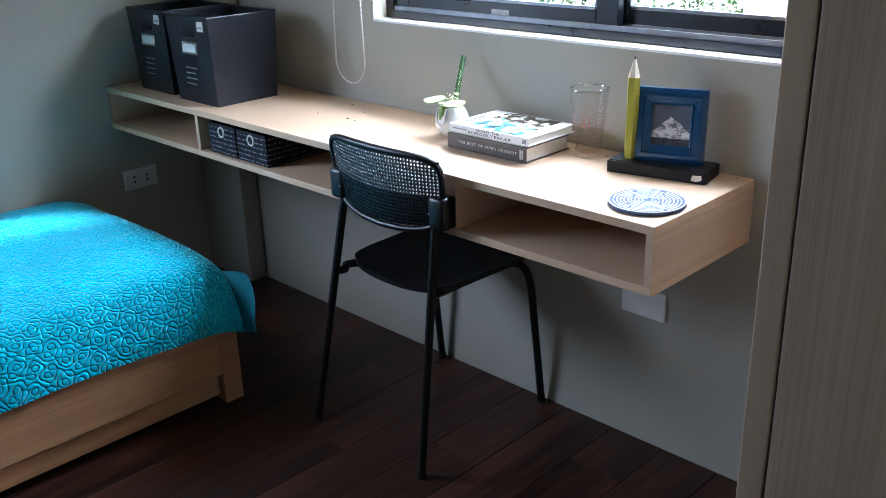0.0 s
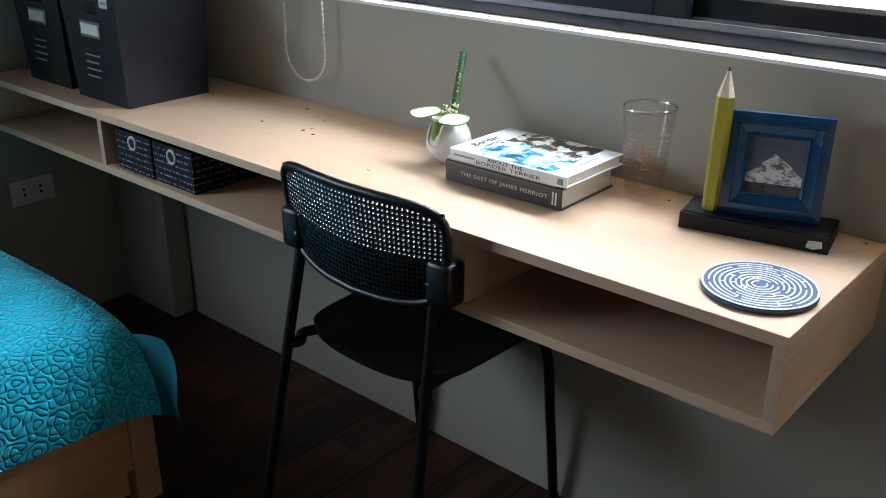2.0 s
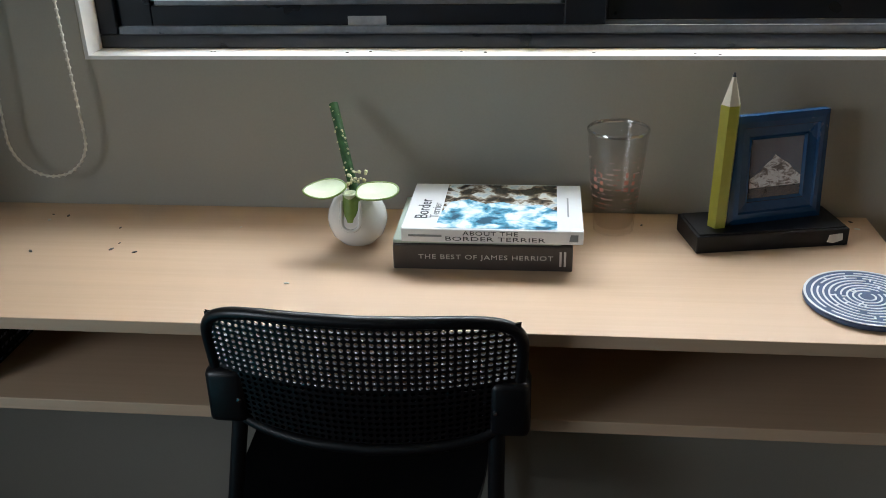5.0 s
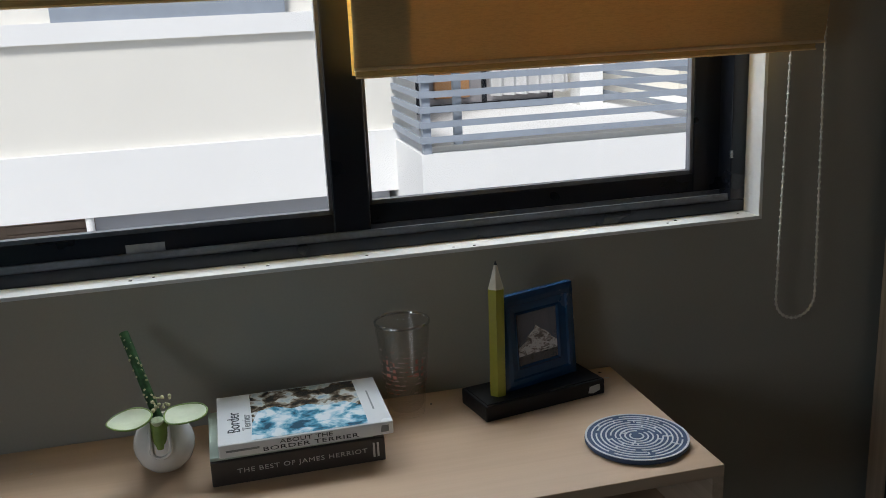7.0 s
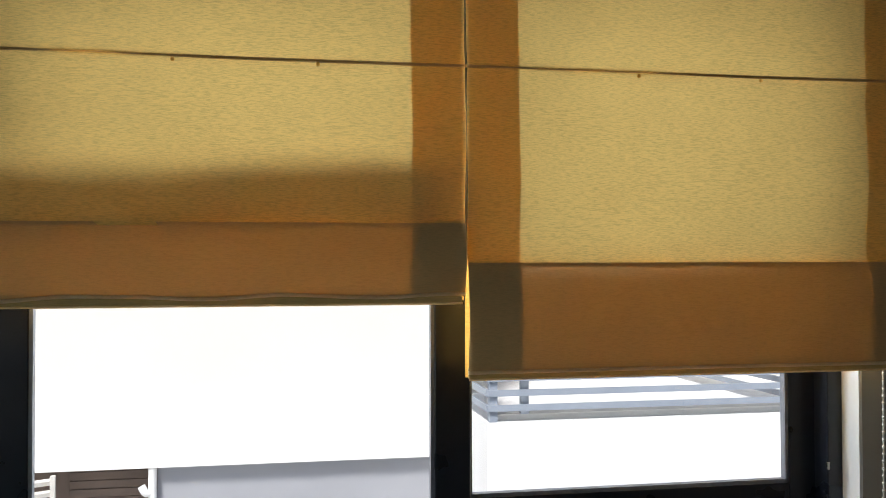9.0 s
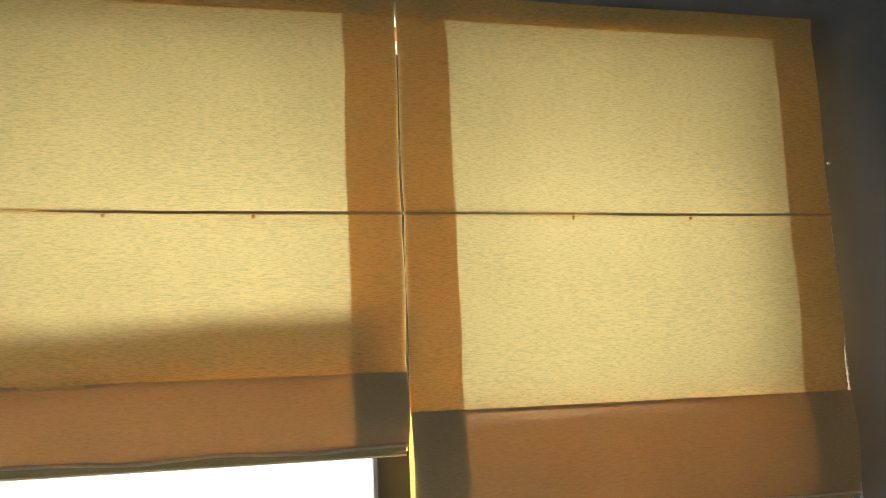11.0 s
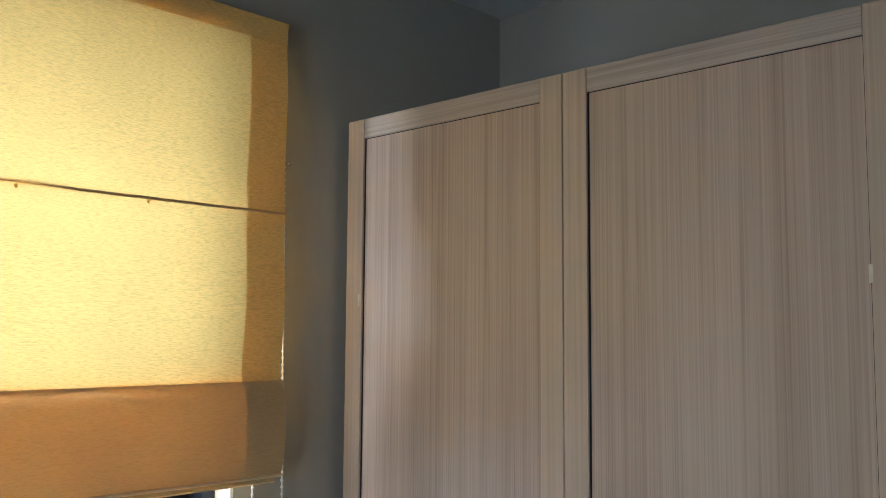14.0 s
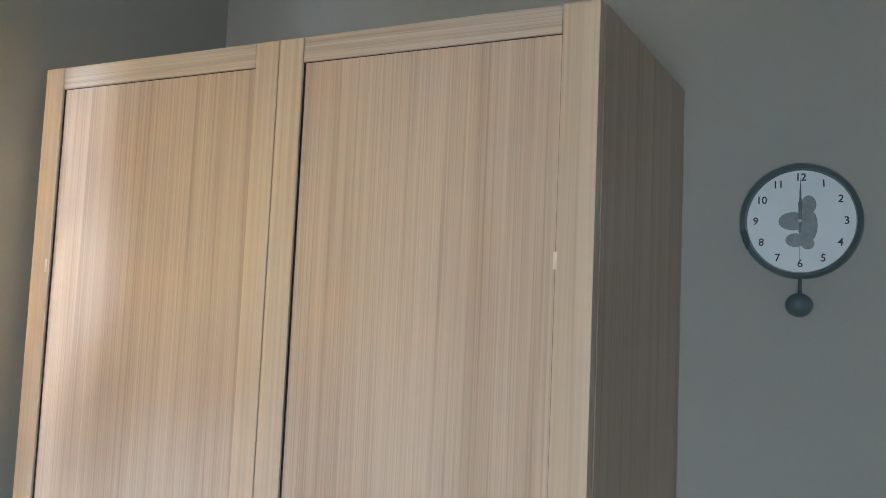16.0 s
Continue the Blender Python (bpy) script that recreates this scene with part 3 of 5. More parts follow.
part("carcass_back", boxes((XR - 0.01, XR - 0.002, WY1 + 0.018, WY0 - 0.018, 0.06, WT - 0.014)), M_OAK_Z, ward)
part("plinth", boxes((WF + 0.06, WF + 0.078, WY1 + 0.018, WY0 - 0.018, 0, 0.06)), M_OAK_Y, ward)
# no real strip: black put into the door gap as its shade
part("door_gap_shade", boxes((WF + 0.0242, WF + 0.0262, WY1 + 0.004, WY1 + 0.014, 0.06, WT)), M_STEEL, ward, "dark strip painting the shade in the door gap")


def wardrobe_door(ya, yb):
    zb, zt, t = 0.06, WT, 0.024
    lb = 0.054 if yb == WY1 else 0.046
    la = 0.047
    d = part("door", boxes((WF + 0.006, WF + t, ya - la + 0.001, yb + lb - 0.001, zb + 0.02, zt - 0.02)), M_OAK_Z, ward)
    part("stile", boxes((WF, WF + t, ya - la, ya, zb, zt), bevel=0.0015), M_OAK_S, d)
    part("stile", boxes((WF, WF + t, yb, yb + lb, zb, zt), bevel=0.0015), M_OAK_S, d)
    part("rail", boxes((WF + 0.001, WF + t, yb + lb + 0.0008, ya - la - 0.0008, zt - 0.041, zt), bevel=0.0012), M_OAK_Y, d)
    part("rail", boxes((WF + 0.001, WF + t, yb + lb + 0.0008, ya - la - 0.0008, zb, zb + 0.07), bevel=0.0012), M_OAK_Y, d)
    yl, yr, z1 = ya - la, yb + lb, zt - 0.041
    # thin black strips paint the shade in the joints around the panel
    part("gap_shade_strip", boxes((WF + 0.0045, WF + 0.0068, yl - 0.0028, yl - 0.0002, zb + 0.07, z1), (WF + 0.0045, WF + 0.0068, yr + 0.0002, yr + 0.0016, zb + 0.07, z1), (WF + 0.0045, WF + 0.0068, yr + 0.0016, yl - 0.0028, z1 - 0.0009, z1)), M_STEEL, d)
    return d


dl = wardrobe_door(WY0, -0.5685)
dr = wardrobe_door(-0.5705, WY1)
part("chip", boxes((WF - 0.0006, WF + 0.001, -0.066, -0.061, 1.618, 1.642)), M_PALEWOOD, dl)
part("chip", boxes((WF - 0.0006, WF + 0.001, -1.0585, -1.0535, 1.632, 1.656)), M_PALEWOOD, dr)

# ---- clock ----
clock = thing("wall_clock", "round grey-teal wall clock at twelve with a hanging ball pendulum", "clock", (XR, -1.315, 1.755))
CM = Matrix.Translation((XR, -1.315, 1.757)) @ pose(0, 0, 0, 90, 0, -90)
R = 0.1
smooth(part("rim", lathe([(R - 0.012, 0.012), (R - 0.009, 0.026), (R - 0.003, 0.03), (R, 0.022), (R, 0.0), (R - 0.012, 0.0)], 64, CM, True), M_TEALRIM, clock))
dial = part("dial", lathe([(0, 0.0), (R - 0.011, 0.0), (R - 0.011, 0.014), (0, 0.014)], 64, CM), M_DIAL, clock, "white paper dial with hand-drawn numerals")
for k in range(12):
    a = math.pi / 2 - (k + 1) * math.pi / 6
    rr = 0.074 if k != 11 else 0.076
    part("numeral", lettering(str(k + 1), 0.0185, CM @ Matrix.Translation((rr * math.cos(a), rr * math.sin(a), 0.0145)) @ pose(0, 0, 0, 0, 0, random.Random(k).uniform(-6, 6)), bold=0.0003), M_INK, dial)
for k, (cx_, cy_, rx_, ry_) in enumerate(((0.012, -0.008, 0.016, 0.03), (0.013, 0.028, 0.0125, 0.0165), (-0.012, 0.0, 0.024, 0.016), (-0.008, -0.033, 0.016, 0.012), (0.012, -0.039, 0.011, 0.01))):
    part("printed_shape", outline([(cx_ + rx_ * math.cos(2 * math.pi * q / 18), cy_ + ry_ * math.sin(2 * math.pi * q / 18)) for q in range(18)], 0.0003 + 0.0001 * k, CM @ Matrix.Translation((0, 0, 0.0141))), M_GREYINK, dial)
part("pointer", outline([(-0.002, -0.012), (0.002, -0.012), (0.0035, 0.03), (0, 0.05), (-0.0035, 0.03)], 0.0008, CM @ Matrix.Translation((0, 0, 0.0165))), M_TEALRIM, clock)
part("pointer", outline([(-0.0013, -0.02), (0.0013, -0.02), (0.0016, 0.05), (0, 0.077), (-0.0016, 0.05)], 0.0008, CM @ Matrix.Translation((0, 0, 0.018))), M_TEALRIM, clock)
part("second_pointer", outline([(-0.0005, -0.07), (0.0005, -0.07), (0.0005, 0.02), (-0.0005, 0.02)], 0.0004, CM @ Matrix.Translation((0, 0, 0.0195))), M_GREYINK, clock)
part("pin", lathe([(0, 0.022), (0.003, 0.021), (0.003, 0.014)], 14, CM), M_WHITEINK, clock)
part("pendulum_rod", tube([(XR - 0.012, -1.315, 1.658), (XR - 0.016, -1.315, 1.63)], 0.0032, 10), M_TEALRIM, clock)
ballm = bmesh.new()
bmesh.ops.create_uvsphere(ballm, u_segments=28, v_segments=18, radius=0.0225, matrix=Matrix.Translation((XR - 0.0235, -1.315, 1.612)) @ Matrix.Diagonal((1, 1, 0.9, 1)))
smooth(part("pendulum_ball", ballm, M_TEALRIM, clock))


# ---- sockets ----
def socket(name, m, w, h, label, holes=True):
    o = thing(name, label, "socket", m.translation)
    pl = part("cover_plate", boxes((-w / 2, w / 2, -h / 2, h / 2, 0, 0.007), bevel=0.002, m=m), M_OUTLET, o)
    if holes:
        for cx in (-w * 0.2, w * 0.18):
            for cy in (-0.008, 0.008):
                part("pin_hole", lathe([(0, 0.0074), (0.0042, 0.0074), (0.0042, 0.006), (0, 0.006)], 12, m @ Matrix.Translation((cx, cy, 0))), M_DARKHOLE, pl)
    else:
        part("switch_rocker", boxes((-0.02, 0.02, -0.009, 0.009, 0.006, 0.0095), bevel=0.001, m=m), M_OUTLET, pl)


socket("wall_socket", pose(XL, -0.315, 0.412, 90, 0, 90), 0.125, 0.072, "white double wall socket with round pin holes")
socket("wall_socket", pose(-0.253, 0, 0.388, 90, 0, 0), 0.122, 0.074, "white wall socket low under the desk", False)

# ---- bed ----
bed = thing("single_bed", "low single bed with a warm brown wooden frame", "bed", (-1.68, -1.5, 0))
BX, BY0, BY1 = -1.205, -0.565, -2.5
part("side_rail", boxes((BX - 0.022, BX, BY1, BY0 - 0.06, 0.095, 0.285), bevel=0.002), M_BED, bed)
part("lower_board", boxes((BX - 0.034, BX - 0.012, BY1, BY0 - 0.068, 0.03, 0.088), bevel=0.002), M_BED, bed)
part("corner_post", boxes((BX - 0.05, BX, BY0 - 0.058, BY0, 0, 0.285), bevel=0.003), M_BED, bed)
part("corner_post", boxes((XL + 0.01, XL + 0.06, BY0 - 0.058, BY0, 0, 0.285), bevel=0.003), M_BED, bed)
part("end_rail", boxes((XL + 0.06, BX - 0.05, BY0 - 0.026, BY0 - 0.002, 0.06, 0.285), bevel=0.002), M_BED, bed)
part("headboard", boxes((XL + 0.01, BX, BY1 - 0.03, BY1, 0, 0.75), bevel=0.004), M_BED, bed)
part("slat_base", boxes((XL + 0.02, BX - 0.03, BY1, BY0 - 0.03, 0.2, 0.22)), M_BED, bed)
matt = boxes((XL + 0.02, BX - 0.03, BY1 + 0.02, BY0 - 0.04, 0.222, 0.37), bevel=0.03)
smooth(solid("mattress", matt, M_COVER, "white mattress lying on the bed base", "mattress"))

quilt = thing("bedspread", "turquoise quilted bedspread draped over the bed", "bedspread", (-1.68, -1.5, 0.4))


def spread(u, v):
    y = BY0 + 0.006 + (BY1 + 0.05 - BY0) * v
    s = u * 1.13
    flat = 0.86
    if s < flat:
        x, z = XL + 0.012 + s, 0.415 + 0.032 * math.sin(math.pi * min(1, s / flat)) ** 0.7
    else:
        q = (s - flat) / (1.13 - flat)
        x, z = XL + 0.012 + flat + 0.094 * math.sin(q * math.pi / 2) ** 0.9, 0.415 - 0.168 * q ** 1.35
    dip = 0.028 * math.exp(-v * 45) + 0.012 * math.exp(-v * 9)
    w = 0.008 * noise.noise(Vector((x * 4, y * 4, 0))) + 0.003 * noise.noise(Vector((x * 14, y * 14, 3)))
    x += 0.008 * math.sin(y * 9) * max(0, u - 0.75) * 4
    return Vector((x, y + 0.006 * math.sin(x * 8), z - dip + w))


sp = smooth(part("top_cloth", sheet(spread, 70, 110), M_QUILT, quilt, "turquoise meander-quilted cotton"), 180)


def end_drop(u, v):
    top = spread(u * 0.87, 0)
    k = max(0.0, (u - 0.75) / 0.25)
    return Vector((top.x + 0.085 * k * v ** 0.8 + 0.006 * math.sin(u * 30) * v, top.y + 0.012 * v + 0.012 * math.sin(u * 17) * v + 0.02 * k * v, top.z - 0.15 * v))


# hanging edge and corner flap are coloured darker than the quilted top
smooth(part("hanging_edge", sheet(end_drop, 70, 12), M_TEAL, quilt, "plain hanging edge, darker teal than the top"), 180)



def corner_flap(u, v):
    inner = spread(0.78 + 0.22 * u, 0)
    outer = Vector((-1.15 + 0.04 * u, -0.55 + 0.01 * math.sin(u * 5), 0.392 - 0.165 * u))
    return inner.lerp(outer, v) + Vector((0, 0.008 * math.sin(v * 3), 0.004 * math.sin(u * 8) * v))


smooth(part("corner_flap", sheet(corner_flap, 16, 12), M_TEAL, quilt, "loose corner of the cloth, darker teal than the top"), 180)

# ---- chair ----
chair = thing("dining_chair", "black perforated plastic chair with round steel legs", "chair", (-0.75, -0.26, 0))
CX = -0.722


def back_at(s, h):
    """s across -1..1, h up 0..1: the bent and leaning back panel."""
    half = 0.192 + 0.012 * h
    x = CX + s * half
    y = -0.466 + 0.036 * s * s - 0.004 * s + 0.016 * (1 - h)
    z = 0.612 + 0.186 * h + (0.02 * (s * s)) * (1 - h) + 0.008 * (1 - s * s) * h * 0.3
    return Vector((x + 0.016, y, z))


def perforated(nu, nv, s0, s1, h0, h1, hole, thick):
    bm = bmesh.new()
    cache = {}

    def vert(s, h, d):
        key = (round(s, 5), round(h, 5), d)
        if key not in cache:
            p = back_at(s, h)
            p.y -= d
            cache[key] = bm.verts.new(p)
        return cache[key]
    du, dv = (s1 - s0) / nu, (h1 - h0) / nv
    ring = [(-0.5, -0.5), (0, -0.5), (0.5, -0.5), (0.5, 0), (0.5, 0.5), (0, 0.5), (-0.5, 0.5), (-0.5, 0)]
    for i in range(nu):
        for j in range(nv):
            cs, ch = s0 + (i + 0.5) * du, h0 + (j + 0.5) * dv
            inner = []
            for k in range(8):
                a = math.atan2(ring[k][1], ring[k][0])
                inner.append((cs + hole * du * math.cos(a), ch + hole * dv * math.sin(a)))
            for k in range(8):
                n = (k + 1) % 8
                o1, o2 = (cs + ring[k][0] * du, ch + ring[k][1] * dv), (cs + ring[n][0] * du, ch + ring[n][1] * dv)
                for d in (0, thick):
                    bm.faces.new((vert(*o1, d), vert(*o2, d), vert(*inner[n], d), vert(*inner[k], d)))
                bm.faces.new((vert(*inner[k], 0), vert(*inner[n], 0), vert(*inner[n], thick), vert(*inner[k], thick)))
    return bm


part("backrest", perforated(41, 19, -0.93, 0.93, 0.06, 0.955, 0.35, 0.004), M_CHAIR, chair, "perforated black plastic backrest")


def liner(u, v):
    p = back_at(-0.92 + 1.84 * u, 0.07 + 0.41 * v)
    return p + Vector((0, 0.0014, 0))


# sheet added behind the lower rows, so these holes stay black
part("hole_backing", sheet(liner, 30, 8), M_CHAIR, chair, "black sheet added behind the lower backrest holes")
rim_pts = []
for k in range(121):
    a = 2 * math.pi * k / 120
    c, s_ = math.cos(a), math.sin(a)
    n_ = 5.5
    s = 0.955 * math.copysign(abs(c) ** (2 / n_), c)
    h = 0.5 + 0.5 * math.copysign(abs(s_) ** (2 / n_), s_)
    p = back_at(s, h)
    p.y -= 0.002
    rim_pts.append(p)
smooth(part("back_rim", tube(rim_pts, 0.0078, 10, False), M_CHAIR, chair, "rounded black rim"), 80)
for sgn in (-1, 1):
    pa, pb = back_at(0.79 * sgn, 0.04), back_at(1.0 * sgn, 0.46)
    xa, xb = sorted((pa.x, pb.x + 0.004 * sgn))
    ya = min(pa.y, pb.y) - 0.013
    br = part("bracket", boxes((xa, xb, ya, ya + 0.046, pa.z, pb.z), bevel=0.009), M_CHAIR, chair, "moulded side bracket")
    smooth(br, 60)
    sc = back_at(0.8 * sgn, 0.28)
    part("screw", lathe([(0, 0.002), (0.0028, 0.0015), (0.0035, 0)], 10, pose(sc.x + 0.003 * sgn, ya, sc.z - 0.006, 90)), M_CHROME, br)


def seat(u, v):
    x, y = CX - 0.028 + (u - 0.5) * 2 * 0.19, -0.40 + 0.36 * v
    r = max(abs(u - 0.5) * 2, 0)
    e = 0.05 * max(0, r - 0.75) ** 2
    y = -0.225 + (y + 0.225) * (1 - 0.16 * r ** 4)
    x = CX - 0.028 + (x - CX + 0.028) * (1 - 0.10 * (abs(v - 0.5) * 2) ** 6) * (0.93 + 0.07 * v)
    return Vector((x, y, 0.452 - 0.012 * math.cos((u - 0.5) * math.pi) * (1 - v * 0.6) + e))


sm = sheet(seat, 24, 24)
ex = bmesh.ops.extrude_face_region(sm, geom=sm.faces[:])
bmesh.ops.translate(sm, vec=(0, 0, -0.014), verts=[g for g in ex["geom"] if isinstance(g, bmesh.types.BMVert)])
smooth(part("seat", sm, M_CHAIR, chair, "moulded black plastic seat"), 50)
for xf, xr, xb in ((-0.945, -0.953, back_at(-0.86, 0.5).x), (-0.557, -0.548, back_at(0.86, 0.5).x)):
    sx = 1 if xf > CX else -1
    xs = CX - 0.028 + sx * 0.145
    foot, head = Vector((xr, -0.502, 0.004)), back_at(0.8 * sx, 0.3) + Vector((0.004 * sx, 0.012, 0))
    joint = foot.lerp(head, (0.436 - foot.z) / (head.z - foot.z))
    leg = smooth(part("leg", tube([foot, foot.lerp(head, 0.5), head], 0.0105, 12), M_STEEL, chair), 60)
    part("foot_cap", tube([(xr, -0.5022, 0.0), (xr, -0.501, 0.018)], 0.0122, 12), M_CHAIR, leg)
    leg = smooth(part("leg", tube(curve_points([(xf, -0.026, 0.004), (xf - sx * 0.004, -0.05, 0.22), (xf - sx * 0.012, -0.07, 0.39), (xs, -0.1, 0.428), (xs, -0.2, 0.43), (xs, -0.33, 0.43),
                                               (xs + sx * 0.012, -0.4, 0.436), (joint.x - sx * 0.012, joint.y + 0.02, 0.437), joint], 8), 0.0105, 12), M_STEEL, chair), 60)
    part("foot_cap", tube([(xf, -0.0262, 0.0), (xf, -0.028, 0.018)], 0.0122, 12), M_CHAIR, leg)


chair.location += Vector((0.003, 0.006, 0.0))

# ---- storage boxes on the desk ----
def storage_box(x0, x1, y0, y1, h, label):
    z0 = DZ
    o = thing("storage_box", label, "box", ((x0 + x1) / 2, (y0 + y1) / 2, z0), group="black boxes on the desk")
    g, t = 0.012, 0.004

    def side(a, b, c, d):
        bm = bmesh.new()
        vs = [bm.verts.new(p) for p in (a, b, c, d)]
        bm.faces.new(vs)
        return bm
    b0 = [Vector((x0, y0, z0)), Vector((x1, y0, z0)), Vector((x1, y1, z0)), Vector((x0, y1, z0))]
    t0 = [Vector((x0 - g, y0 - g, z0 + h)), Vector((x1 + g, y0 - g, z0 + h)), Vector((x1 + g, y1 + g, z0 + h)), Vector((x0 - g, y1 + g, z0 + h))]
    cx, cy = (x0 + x1) / 2, (y0 + y1) / 2

    def ins(p, d=t):
        return p + Vector((d if p.x < cx else -d, d if p.y < cy else -d, 0))
    bm = bmesh.new()

    def quad(a, b, c, d):
        bm.faces.new([bm.verts.new(p) for p in (a, b, c, d)])
    for k in range(4):
        n = (k + 1) % 4
        if k == 0:      # front, with a finger slot below the rim
            def fr(u, v, inner=False):
                p = b0[0].lerp(b0[1], u).lerp(t0[0].lerp(t0[1], u), v)
                return p + Vector((0, t if inner else 0, 0))
            us, vs_ = (0, 0.34, 0.66, 1), (0, 0.76, 0.88, 1)
            for i in range(3):
                for j in range(3):
                    if i == 1 and j == 1:
                        continue
                    for inner in (False, True):
                        quad(fr(us[i], vs_[j], inner), fr(us[i + 1], vs_[j], inner), fr(us[i + 1], vs_[j + 1], inner), fr(us[i], vs_[j + 1], inner))
            for (ua, va), (ub, vb) in (((0.34, 0.76), (0.66, 0.76)), ((0.66, 0.76), (0.66, 0.88)), ((0.66, 0.88), (0.34, 0.88)), ((0.34, 0.88), (0.34, 0.76))):
                quad(fr(ua, va), fr(ub, vb), fr(ub, vb, True), fr(ua, va, True))
        else:
            quad(b0[k], b0[n], t0[n], t0[k])
            quad(ins(b0[k]), ins(b0[n]), ins(t0[n]), ins(t0[k]))
        quad(t0[k], t0[n], ins(t0[n]), ins(t0[k]))
    quad(b0[0], b0[1], b0[2], b0[3])
    quad(*[ins(p) + Vector((0, 0, t)) for p in b0])
    part("box_body", bm, M_BOX, o)
    part("folded_rim", tube([p + Vector((0, 0, 0.0)) for p in (*t0, t0[0])], 0.003, 6, False), M_BOX, o)

    def face(u, v):
        return b0[0].lerp(b0[1], u).lerp(t0[0].lerp(t0[1], u), v)
    c = face(0.5, 0.64)
    lm = Matrix.Translation(c) @ pose(0, 0, 0, 90 - math.degrees(math.atan2(g, h)), 0, 0)
    lh = part("label_holder", boxes((-0.042, 0.042, -0.018, 0.018, 0.0, 0.003), bevel=0.001, m=lm), M_CHROME, o, "steel label holder")
    part("label_card", boxes((-0.036, 0.036, -0.012, 0.012, 0.003, 0.0038), m=lm), M_CREAM, lh)
    tg = Matrix.Translation(face(0.82, 0.9)) @ pose(0, 0, 0, 90 - math.degrees(math.atan2(g, h)), 0, 0)
    tag = part("tag", boxes((-0.016, 0.016, -0.014, 0.014, 0.0006, 0.0016), m=tg), M_CREAM, o, "small white tag")
    part("tag_print", boxes((-0.011, 0.011, -0.006, -0.001, 0.0016, 0.002), m=tg), M_GREYINK, tag)
    for k in range(4):
        part("printed_line", boxes((-0.03, 0.03 - 0.006 * (k % 2), -0.06 - 0.016 * k, -0.057 - 0.016 * k, 0.0006, 0.0012), m=lm), M_GREYINK, o)


storage_box(-1.765, -1.55, -0.328, -0.112, 0.262, "tapered black storage box with label holder, on the desk")
storage_box(-2.03, -1.825, -0.315, -0.1, 0.262, "tapered black storage box by the wall, on the desk")


# ---- woven bins in the compartment ----
def bin_(x0, x1, yf, label):
    o = thing("woven_bin", label, "bin", ((x0 + x1) / 2, yf + 0.12, DB + 0.018), group="woven bins in the desk")
    z0, z1 = DB + 0.0182, DB + 0.108
    part("bin_body", boxes((x0, x1, yf, yf + 0.006, z0, z1), (x0, x1, yf + 0.234, yf + 0.24, z0, z1), (x0, x0 + 0.006, yf + 0.006, yf + 0.234, z0, z1), (x1 - 0.006, x1, yf + 0.006, yf + 0.234, z0, z1), (x0 + 0.006, x1 - 0.006, yf + 0.006, yf + 0.234, z0, z0 + 0.006), bevel=0.002), M_BIN, o)
    m = pose((x0 + x1) / 2, yf - 0.001, z0 + 0.068, 90)
    smooth(part("ring_pull", lathe([(0.0105, 0.0), (0.0125, 0.003), (0.0155, 0.003), (0.0175, 0.0)], 28, m, True), M_CREAM, o, "cream ring pull"))
    part("ring_hole", lathe([(0, 0.001), (0.011, 0.001), (0.011, -0.0005)], 20, m), M_DARKHOLE, o)


bin_(-1.548, -1.408, -0.372, "black woven storage bin with a cream ring pull")
bin_(-1.4, -1.256, -0.372, "black woven storage bin pushed beside its twin")



def scrap(u, v):
    k = noise.noise(Vector((u * 9, v * 4, 2)))
    return Vector((-1.545 + 0.17 * u, -0.3865 + 0.012 * v, DB + 0.0192 + 0.012 * abs(k) + 0.003 * math.sin(u * 40) ** 2))


solid("plastic_scrap", sheet(scrap, 40, 5), M_SCRAP, "crumpled strip of clear plastic before the bins", "litter")

# ---- plant vase ----
VX, VY = -0.761, -0.135
vase = thing("bud_vase", "white glazed ball vase holding a cut bamboo stick and leaves", "vase", (VX, VY, DZ))
prof = [(0, 0.0), (0.014, 0.0004), (0.026, 0.006), (0.037, 0.018), (0.0425, 0.033), (0.0435, 0.043), (0.041, 0.056), (0.034, 0.07), (0.026, 0.078), (0.022, 0.0805), (0.02, 0.079), (0.024, 0.074), (0.032, 0.066), (0.038, 0.054), (0.04, 0.043), (0.036, 0.025), (0.02, 0.009), (0, 0.007)]
body = lathe(prof, 48, Matrix.Translation((VX, VY, DZ)))
smooth(part("vase_body", body, M_CERAMIC, vase), 60)
smooth(part("cut_stem", lathe([(0, -0.006), (0.007, -0.004), (0.0115, 0.002), (0.0125, 0.012), (0.0125, 0.04), (0, 0.042)], 20, pose(VX - 0.002, VY - 0.0318, DZ + 0.046, -12)), M_LEAFRIM, vase, "thick green stem set in a notch"), 60)


def vase_front(x, z):
    r = 0.0435 - 9.0 * max(0.0, z - 0.043) ** 2 - 9.0 * max(0.0, 0.043 - z) ** 2
    return Vector((VX - 0.002 + x, VY - math.sqrt(max(0.0, r * r - x * x)) - 0.0006, DZ + z))


notch = [vase_front(-0.0135, 0.078 - 0.004 * k) for k in range(7)] + [vase_front(-0.0135 * math.cos(math.pi * k / 12), 0.05 - 0.0125 * math.sin(math.pi * k / 12)) for k in range(1, 12)] + [vase_front(0.0135, 0.054 + 0.004 * k) for k in range(7)]
smooth(part("notch_lip", tube(notch, 0.0026, 8), M_CERAMIC, vase, "rounded lip of the front notch"), 80)


